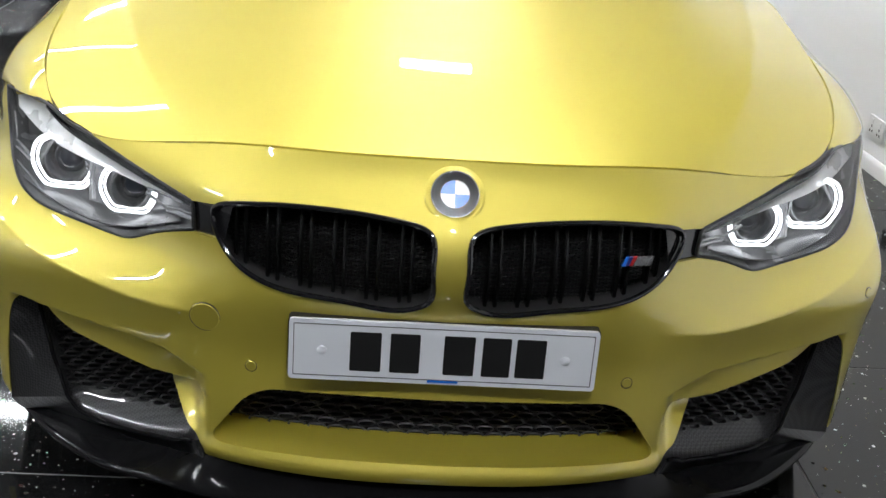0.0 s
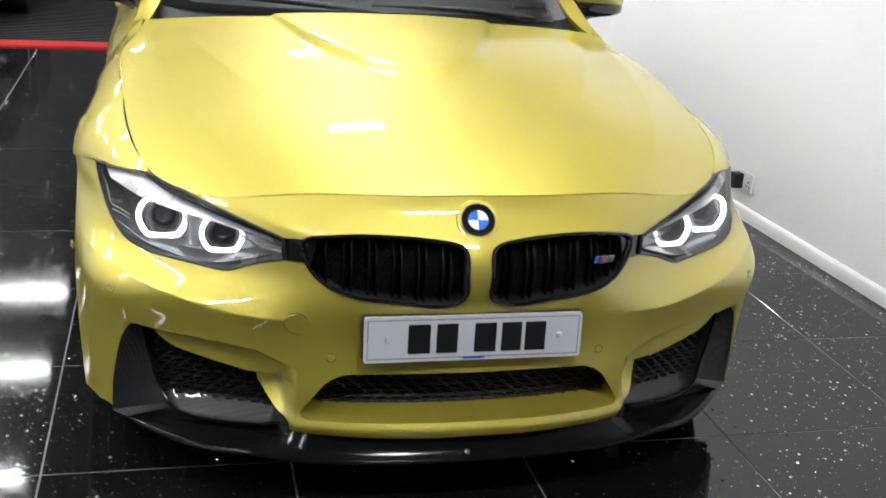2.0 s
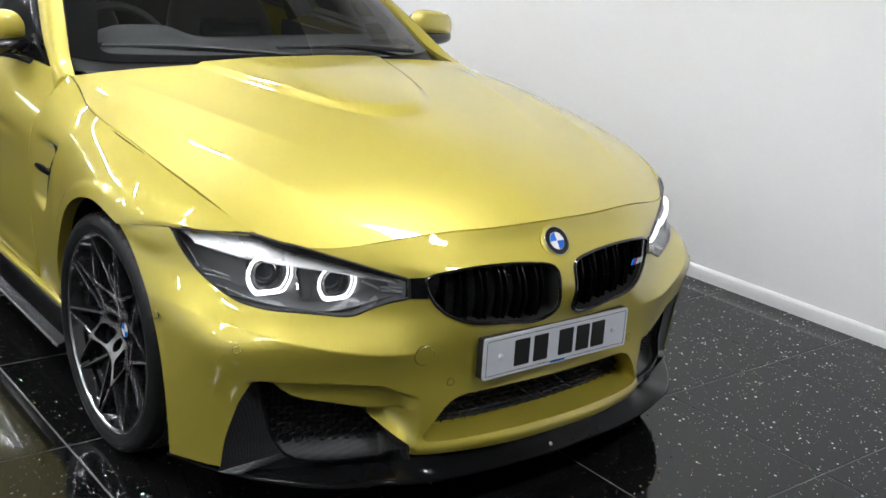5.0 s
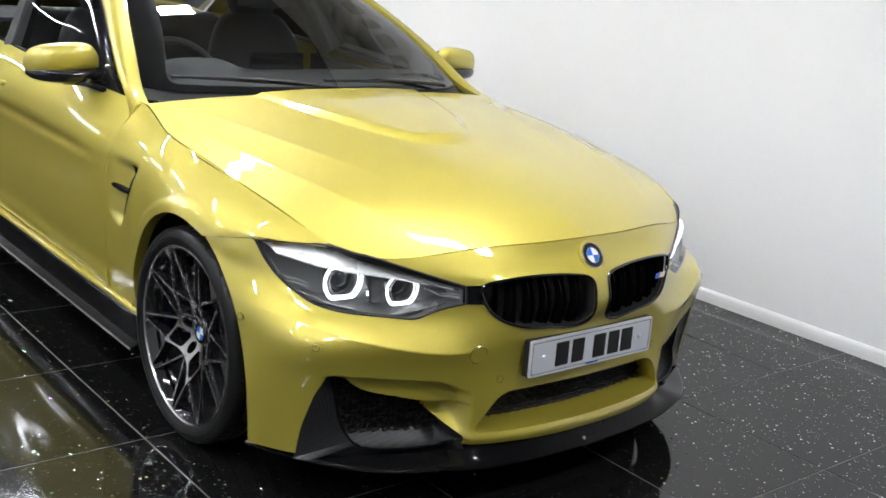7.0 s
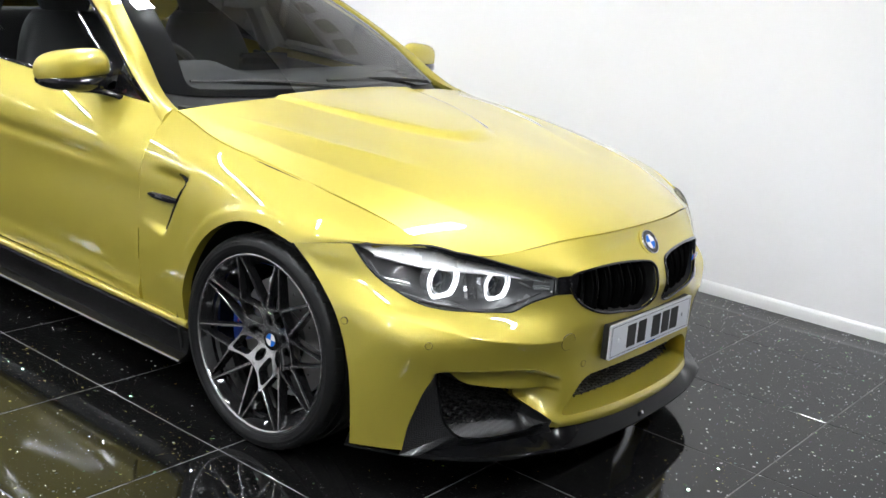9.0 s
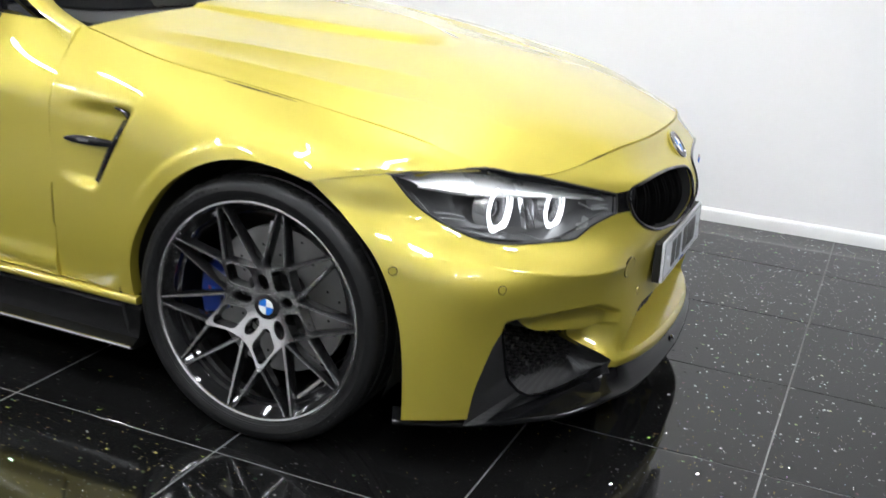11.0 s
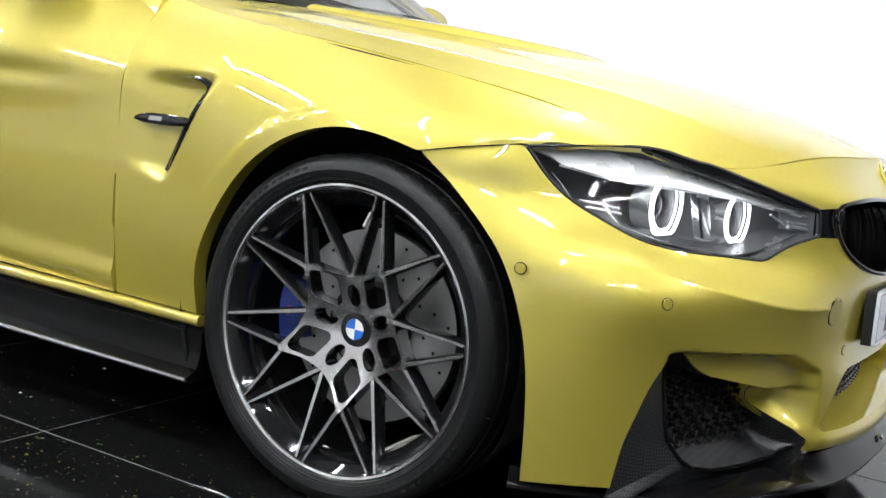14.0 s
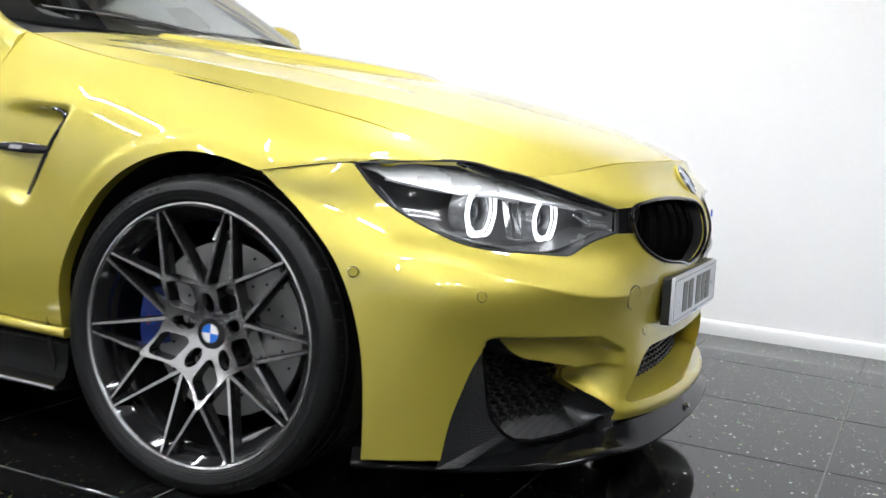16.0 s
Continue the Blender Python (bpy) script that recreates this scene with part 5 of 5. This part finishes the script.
def blob(rows, n=24, m=16):
    """A closed rounded form through rings: rows of (centre, half width vector a, half height vector b, squareness)."""
    rings = []
    for c, a, b, k in rows:
        c, a, b = np.array(c, float), np.array(a, float), np.array(b, float)
        t = np.linspace(0, 2 * math.pi, n, endpoint=False)
        cs, sn = np.cos(t), np.sin(t)
        e = 2 / k
        rings.append([c + a * np.sign(p) * abs(p) ** e + b * np.sign(q) * abs(q) ** e for p, q in zip(cs, sn)])
    R = np.array(rings)
    fine = np.stack([spline(R[:, i], m, par=np.arange(len(rows), dtype=float)) for i in range(n)], axis=1)
    verts = list(fine.reshape(-1, 3))
    faces = [(a * n + i, a * n + (i + 1) % n, (a + 1) * n + (i + 1) % n, (a + 1) * n + i) for a in range(m - 1) for i in range(n)]
    faces += [tuple(range(n))[::-1], tuple((m - 1) * n + i for i in range(n))]
    return verts, faces


def sided(piece, sx):
    return piece if sx > 0 else flip(piece)


def build_mirror(sx):
    # painted cap over a black lower shell on two arms
    cap = blob([((.800, 1.835, 1.040), (0, .020, 0), (0, 0, .022), 2.5), ((.835, 1.835, 1.054), (0, .040, 0), (0, 0, .040), 2.6), ((.91, 1.845, 1.050), (0, .054, 0), (0, 0, .045), 2.8),
                ((.985, 1.865, 1.038), (0, .055, 0), (0, 0, .046), 2.8), ((1.022, 1.885, 1.030), (0, .040, 0), (0, 0, .034), 2.6), ((1.036, 1.895, 1.025), (0, .015, 0), (0, 0, .016), 2.2)], 28, 24)
    shift = lambda p: ([(q[0] - .012, q[1] + .010, .958 + (q[2] - .975) * 1.12) for q in p[0]], p[1])
    cap = shift(cap)
    m = link_mesh("door_mirror", *sided(cap, sx), PAINT, CAR, "yellow capped door mirror with black underside", sharp=50)
    low = blob([((.790, 1.835, 1.000), (0, .020, 0), (0, 0, .012), 2.5), ((.84, 1.838, .995), (0, .050, 0), (0, 0, .026), 2.6), ((.92, 1.848, .995), (0, .061, 0), (0, 0, .027), 2.8),
                ((1.0, 1.872, .998), (0, .055, 0), (0, 0, .024), 2.6), ((1.030, 1.89, .998), (0, .020, 0), (0, 0, .010), 2.2)], 24, 20)
    link_mesh("mirror_shell", *sided(shift(low), sx), GLOSSBLACK, m, "gloss black lower shell")
    for a, b in (((.905, 1.85, .955), (.785, 1.73, .935)), ((.885, 1.86, .955), (.790, 1.80, .935))):
        link_mesh("mirror_arm", *sided(tube(spline([a, ((a[0] + b[0]) / 2, (a[1] + b[1]) / 2, .955), b], 10), .010, 8), sx), GLOSSBLACK, m)
    glass = prism(rounded([(.83, 1.005), (1.02, 1.005), (1.015, 1.07), (.84, 1.078)], .02), "y", 1.895, 1.90)
    link_mesh("mirror_glass", *sided(shift(glass), sx), CHROME, m, "mirror glass")
    tri = prism(rounded([(1.625, .942), (1.80, .950), (1.775, 1.03), (1.735, 1.005)], .008), "x", .772, .786)
    link_mesh("mirror_base", *sided(tri, sx), GLOSSBLACK, m)


def build_flank(sx):
    # sill blade
    prof = [(.80, .155), (.902, .156), (.912, .160), (.913, .168), (.904, .172), (.886, .182), (.876, .215), (.878, .255), (.866, .270), (.80, .270)]
    y0, y1 = 1.235, 3.27
    verts, n = [], len(prof)
    for y in np.linspace(y0, y1, 20):
        verts += [(x, y, z) for x, z in prof]
    faces = [(a * n + i, a * n + (i + 1) % n, (a + 1) * n + (i + 1) % n, (a + 1) * n + i) for a in range(19) for i in range(n)] + [tuple(range(n)), tuple(19 * n + i for i in range(n))]
    s = link_mesh("side_skirt", *sided((verts, faces), sx), SLAT, CAR, "black side skirt with a pale lower blade", sharp=25)
    link_mesh("skirt_edge", *sided(tube([(.9125, y0 + .003, .164), (.9125, y1, .164)], .0048, 8), sx), SILVER, s, "bright edge of the lower blade")
    link_mesh("skirt_mark", *sided(prism([(2.80, .225), (2.93, .225), (2.93, .245), (2.80, .245)], "x", .876, .8815), sx), TRIM, s, "pale maker's mark bar")
    strip = [(.868, .272), (.886, .272), (.8915, .278), (.8915, .290), (.886, .294), (.868, .294)]
    n = len(strip)
    verts = [(x, y, z) for y in (1.238, 3.25) for x, z in strip]
    link_mesh("sill", *sided((verts, [(i, (i + 1) % n, n + (i + 1) % n, n + i) for i in range(n)] + [tuple(range(n)), tuple(range(n, 2 * n))]), sx), PAINT, CAR, "yellow sill strip under the door", sharp=60)
    # gill insert and bar behind the wheel
    p = [(.886, 1.300, .776), (.890, 1.270, .770), (.894, 1.254, .755), (.898, 1.262, .735), (.898, 1.297, .675), (.895, 1.332, .605), (.892, 1.348, .572)]
    g = link_mesh("fender_gill", *sided(tube(spline(p, 30), [.0035 + .0065 * math.sin(math.pi * (i + 2) / 34) for i in range(30)], 8), sx), GLOSSBLACK, CAR, "gloss black gill with a slim bar")
    link_mesh("gill_slot", *sided(prism([(1.262, .757), (1.281, .745), (1.325, .675), (1.368, .580), (1.358, .570), (1.33, .625), (1.298, .685)], "x", .868, .884), sx), LINER, g)
    b = blob([((.893, 1.455, .678), (.002, 0, 0), (0, 0, .003), 2.5), ((.894, 1.425, .681), (.005, 0, 0), (0, 0, .010), 3), ((.893, 1.36, .683), (.006, 0, 0), (0, 0, .012), 3), ((.889, 1.296, .684), (.005, 0, 0), (0, 0, .008), 3)], 16, 14)
    link_mesh("gill_bar", *sided(b, sx), GLOSSBLACK, g)
    link_mesh("gill_mark", *sided(prism([(1.375, .679), (1.41, .678), (1.407, .687), (1.372, .688)], "x", .897, .8998), sx), CHROME, g, "small chrome mark")
    # door handle
    h = blob([((.872, 2.50, .838), (.006, 0, 0), (0, 0, .008), 2.5), ((.892, 2.53, .839), (.009, 0, 0), (0, 0, .012), 2.6), ((.897, 2.60, .840), (.009, 0, 0), (0, 0, .013), 2.8), ((.894, 2.68, .841), (.009, 0, 0), (0, 0, .012), 2.6), ((.874, 2.71, .841), (.006, 0, 0), (0, 0, .008), 2.5)], 16, 16)
    link_mesh("door_handle", *sided(h, sx), PAINT, CAR, "yellow pull handle")
    # tail lamp
    t = prism(rounded([(.52, .90), (.70, .89), (.76, .80), (.56, .79)], .02), "y", 4.50, 4.585)
    link_mesh("tail_lamp", *sided(t, sx), RED, CAR, "red tail lamp")
    link_mesh("exhaust_tip", *sided(moved(lathe([(.040, 0), (.043, -.004), (.043, -.16), (.037, -.16), (.037, -.01)], 32, "y"), (.42, 4.70, .27)), sx), CHROME, CAR)


def build_wipers():
    for (x0, x1, y0) in ((.55, -.02, 1.50), (.02, -.62, 1.47)):
        a = np.array([x0, y0, .985])
        b = np.array([x1, 1.60 if x1 < -.3 else 1.53, 1.012 if x1 < -.3 else 1.005])
        w = link_mesh("wiper", *tube(spline([a, (a + b) / 2 + [0, -.005, .012], b], 14), [.007] * 8 + [.005] * 6, 6), PLASTIC, CAR, "black wiper lying on the windscreen")
        link_mesh("wiper_blade", *tube([a + (b - a) * .25 + [0, .004, .002], b + [0, .004, .002]], .004, 6), RUBBER, w)


def build_cabin():
    # dashboard with an instrument hood on the driver's side
    rows = []
    for x in np.linspace(-.70, .70, 41):
        hood = .045 * math.exp(-((x + .36) / .17) ** 4)
        front = 1.60 + .17 * (abs(x) / .7) ** 2.2
        rows.append([(x, front, .955), (x, front + .10, .975), (x, 1.80, .985 + hood * .5), (x, 1.92, .988 + hood), (x, 1.985, .965 + hood * .9), (x, 2.0, .90), (x, 1.98, .70)])
    R = np.array(rows)
    d = link_mesh("dashboard", *Sheet(R, (0, 1)).mesh(.02), DASH, CAR, "dark grey dashboard with an instrument hood", sharp=60)
    link_mesh("centre_screen", *prism(rounded([(-.12, .985), (.12, .985), (.12, 1.055), (-.12, 1.055)], .008), "y", 1.905, 1.925), GLOSSBLACK, d)
    link_mesh("mirror_inside", *blob([((-.11, 2.05, 1.245), (0, .008, 0), (0, 0, .02), 3), ((-.05, 2.05, 1.25), (0, .014, 0), (0, 0, .032), 3), ((.05, 2.05, 1.25), (0, .014, 0), (0, 0, .032), 3), ((.11, 2.05, 1.245), (0, .008, 0), (0, 0, .02), 3)], 16, 12), PLASTIC, CAR)
    # steering wheel
    c = Vector((-.36, 2.06, .90))
    q = Matrix.Rotation(radians(-24), 3, "X")
    t = np.linspace(0, 2 * math.pi, 48, endpoint=False)
    pts = [c + q @ Vector((.185 * math.cos(a), 0, .185 * math.sin(a))) for a in t]
    w = link_mesh("steering_wheel", *tube(pts, .017, 10, True), SEATS, CAR, "black leather steering wheel")
    for a, wd in ((0, .022), (math.pi, .022), (-math.pi / 2, .016)):
        link_mesh("wheel_spoke", *tube([c + q @ Vector((.05 * math.cos(a), -.01, .05 * math.sin(a))), c + q @ Vector((.178 * math.cos(a), 0, .178 * math.sin(a)))], [wd, wd * .7], 8), PLASTIC, w)
    link_mesh("airbag_pad", *blob([(c + q @ Vector((0, .02, 0)), q @ Vector((.05, 0, 0)), q @ Vector((0, 0, .05)), 3), (c + q @ Vector((0, -.01, 0)), q @ Vector((.07, 0, 0)), q @ Vector((0, 0, .06)), 3), (c + q @ Vector((0, -.03, 0)), q @ Vector((.05, 0, 0)), q @ Vector((0, 0, .045)), 3)], 24, 8), PLASTIC, w)
    for sx in (1, -1):
        seat = link_mesh("front_seat", *blob([((sx * .36, 2.42, .50), (.24, 0, 0), (0, .26, 0), 3.5), ((sx * .36, 2.42, .60), (.26, 0, 0), (0, .27, 0), 3.5), ((sx * .36, 2.44, .66), (.22, 0, 0), (0, .24, 0), 3.5)], 28, 8), SEATS, CAR, "black leather bucket seat")
        link_mesh("seat_back", *blob([((sx * .36, 2.62, .60), (.25, 0, 0), (0, .08, 0), 3), ((sx * .36, 2.68, .85), (.26, 0, 0), (0, .075, 0), 3), ((sx * .36, 2.74, 1.05), (.20, 0, 0), (0, .06, 0), 3), ((sx * .36, 2.76, 1.12), (.13, 0, 0), (0, .05, 0), 3)], 28, 14), SEATS, seat)
        link_mesh("headrest", *blob([((sx * .36, 2.76, 1.11), (.10, 0, 0), (0, .04, 0), 3), ((sx * .36, 2.77, 1.19), (.125, 0, 0), (0, .05, 0), 3), ((sx * .36, 2.78, 1.25), (.09, 0, 0), (0, .035, 0), 3)], 24, 10), SEATS, seat)
        link_mesh("door_card", *prism([(1.62, .35), (2.80, .35), (2.80, .93), (1.70, .92)], "x", sx * .735, sx * .76), DASH, CAR)
    link_mesh("rear_bench", *blob([((0, 3.28, .60), (.56, 0, 0), (0, .10, 0), 4), ((0, 3.36, .95), (.56, 0, 0), (0, .08, 0), 4), ((0, 3.42, 1.05), (.50, 0, 0), (0, .05, 0), 4)], 32, 12), SEATS, CAR, "black leather rear bench")
    link_mesh("bulkhead", *prism([(-.72, .30), (.72, .30), (.70, .94), (-.70, .94)], "y", 1.52, 1.56), LINER, CAR)
    link_mesh("parcel_shelf", *prism([(-.62, 3.40), (.62, 3.40), (.68, 3.95), (-.68, 3.95)], "z", .98, 1.0), DASH, CAR)


for SX in (1, -1):
    build_mirror(SX)
    build_flank(SX)
build_wipers()
build_cabin()


# ---- things in the room ----


def build_socket(y, plugged):
    x = wall_x(y) - .001
    s = thing("wall_socket", "white double wall socket with a black plug" if plugged else "white double wall socket on the wall", "socket", (x, y, .175), "wall sockets")
    plate = prism(rounded([(-.073, -.043), (.073, -.043), (.073, .043), (-.073, .043)], .008), "x", -.009, 0)
    link_mesh("face_plate", *plate, TRIM, s)
    for d in (-.036, .036):
        link_mesh("switch", *prism(rounded([(d - .010, .012), (d + .010, .012), (d + .010, .032), (d - .010, .032)], .002), "x", -.013, -.009), TRIM, s)
        for a, b in ((0, .002), (-.011, -.018), (.011, -.018)):
            link_mesh("pin_slot", *prism([(d + a - .004, b - .005), (d + a + .004, b - .005), (d + a + .004, b + .004), (d + a - .004, b + .004)], "x", -.0098, -.0088), INK, s)
    if plugged:
        link_mesh("plug", *merge(prism(rounded([(.010, -.040), (.062, -.040), (.062, .030), (.010, .030)], .008), "x", -.052, -.0095)), PLASTIC, s, "black plug-in power adapter")


def build_far_corner():
    """Black ribbed mat with a red edge, and the nose of a dark car on it."""
    m = thing("garage_mat", "black ribbed plastic floor mat with a red edge", "floor mat")
    link_mesh("mat_base", *prism([(-5.2, 6.35), (-.95, 6.35), (-.95, 9.2), (-5.2, 9.2)], "z", 0, .012), PLASTIC, m)
    for k in range(40):
        y = 6.40 + k * .07
        link_mesh("rib", *prism([(-5.18, y), (-.97, y), (-.97, y + .028), (-5.18, y + .028)], "z", .012, .018), PLASTIC, m)
    link_mesh("red_edge", *prism([(-5.3, 6.15), (-.85, 6.15), (-.95, 6.35), (-5.2, 6.35)], "z", 0, .014), RED, m, "sloped red edge strip")
    link_mesh("red_edge", *prism([(-.85, 6.15), (-.75, 6.15), (-.75, 9.2), (-.95, 9.2), (-.95, 6.35)], "z", 0, .014), RED, m, "sloped red edge strip")
    c = thing("parked_car", "dark lacquered car parked on the ribbed mat", "car", (-2.75, 6.75, .018))
    body = [((0, .05, .42), (.70, 0, 0), (0, 0, .16), 4), ((0, .25, .46), (.86, 0, 0), (0, 0, .24), 4), ((0, .9, .55), (.92, 0, 0), (0, 0, .34), 4), ((0, 1.5, .60), (.92, 0, 0), (0, 0, .38), 4), ((0, 2.2, .62), (.92, 0, 0), (0, 0, .40), 4)]
    link_mesh("body", *blob(body, 40, 30), DARKCAR, c)
    roof = [((0, 1.15, .98), (.70, 0, 0), (0, 0, .02), 3), ((0, 1.6, 1.15), (.66, 0, 0), (0, 0, .14), 3), ((0, 2.2, 1.22), (.62, 0, 0), (0, 0, .20), 3)]
    link_mesh("glasshouse", *blob(roof, 32, 16), GLOSSBLACK, c)
    link_mesh("bumper_blade", *blob([((-.80, .22, .22), (0, .05, 0), (0, 0, .03), 3), ((-.4, .02, .20), (0, .06, 0), (0, 0, .035), 3), ((.4, .02, .20), (0, .06, 0), (0, 0, .035), 3), ((.80, .22, .22), (0, .05, 0), (0, 0, .03), 3)], 16, 24), SILVER, c, "pale lower bumper blade")
    for sx in (1, -1):
        v, f = lathe([(.20, -.11), (.32, -.11), (.335, -.08), (.335, .08), (.32, .11), (.20, .11)], 48, "x", True)
        t = link_mesh("wheel", [(p[0] + sx * .80, p[1] + .92, p[2] + .335) for p in v], f, RUBBER, c)
        v, f = lathe([(.0001, -.06), (.08, -.07), (.20, -.095), (.20, .08)], 40, "x")
        link_mesh("rim", [(p[0] * -sx + sx * .80 + 0, p[1] + .92, p[2] + .335) for p in v], f, SILVER, t)
        link_mesh("headlamp", *blob([((sx * .56, .06, .56), (.08, 0, 0), (0, 0, .03), 3), ((sx * .70, .16, .58), (.07, .05, 0), (0, 0, .045), 3), ((sx * .78, .30, .60), (.03, .05, 0), (0, 0, .03), 3)], 16, 10), CHROME, c)


def build_wall_sign():
    """Raised bronze-grey lettering high on the long wall, too blurred to read."""
    s = thing("wall_sign", "bronze-grey raised letter shapes high on the white wall", "sign")
    for k, w in enumerate((.20, .22, .16, .22, .20, .22, .18, .20)):
        y = 2.30 + .31 * k
        x = wall_x(y)
        v, f = prism(rounded([(y - w / 2, 2.26), (y + w / 2, 2.26), (y + w / 2, 2.50), (y - w / 2, 2.50)], .02), "x", x - .03, x)
        link_mesh("letter", v, f, BRONZE, s)


BRONZE = add_noise(mat("bronze_grey", (0.60, 0.57, 0.53), 0.5), 8, 0.15, 0.05)
build_wall_sign()
build_socket(2.25, True)
build_socket(2.62, False)
build_far_corner()

build_floor()
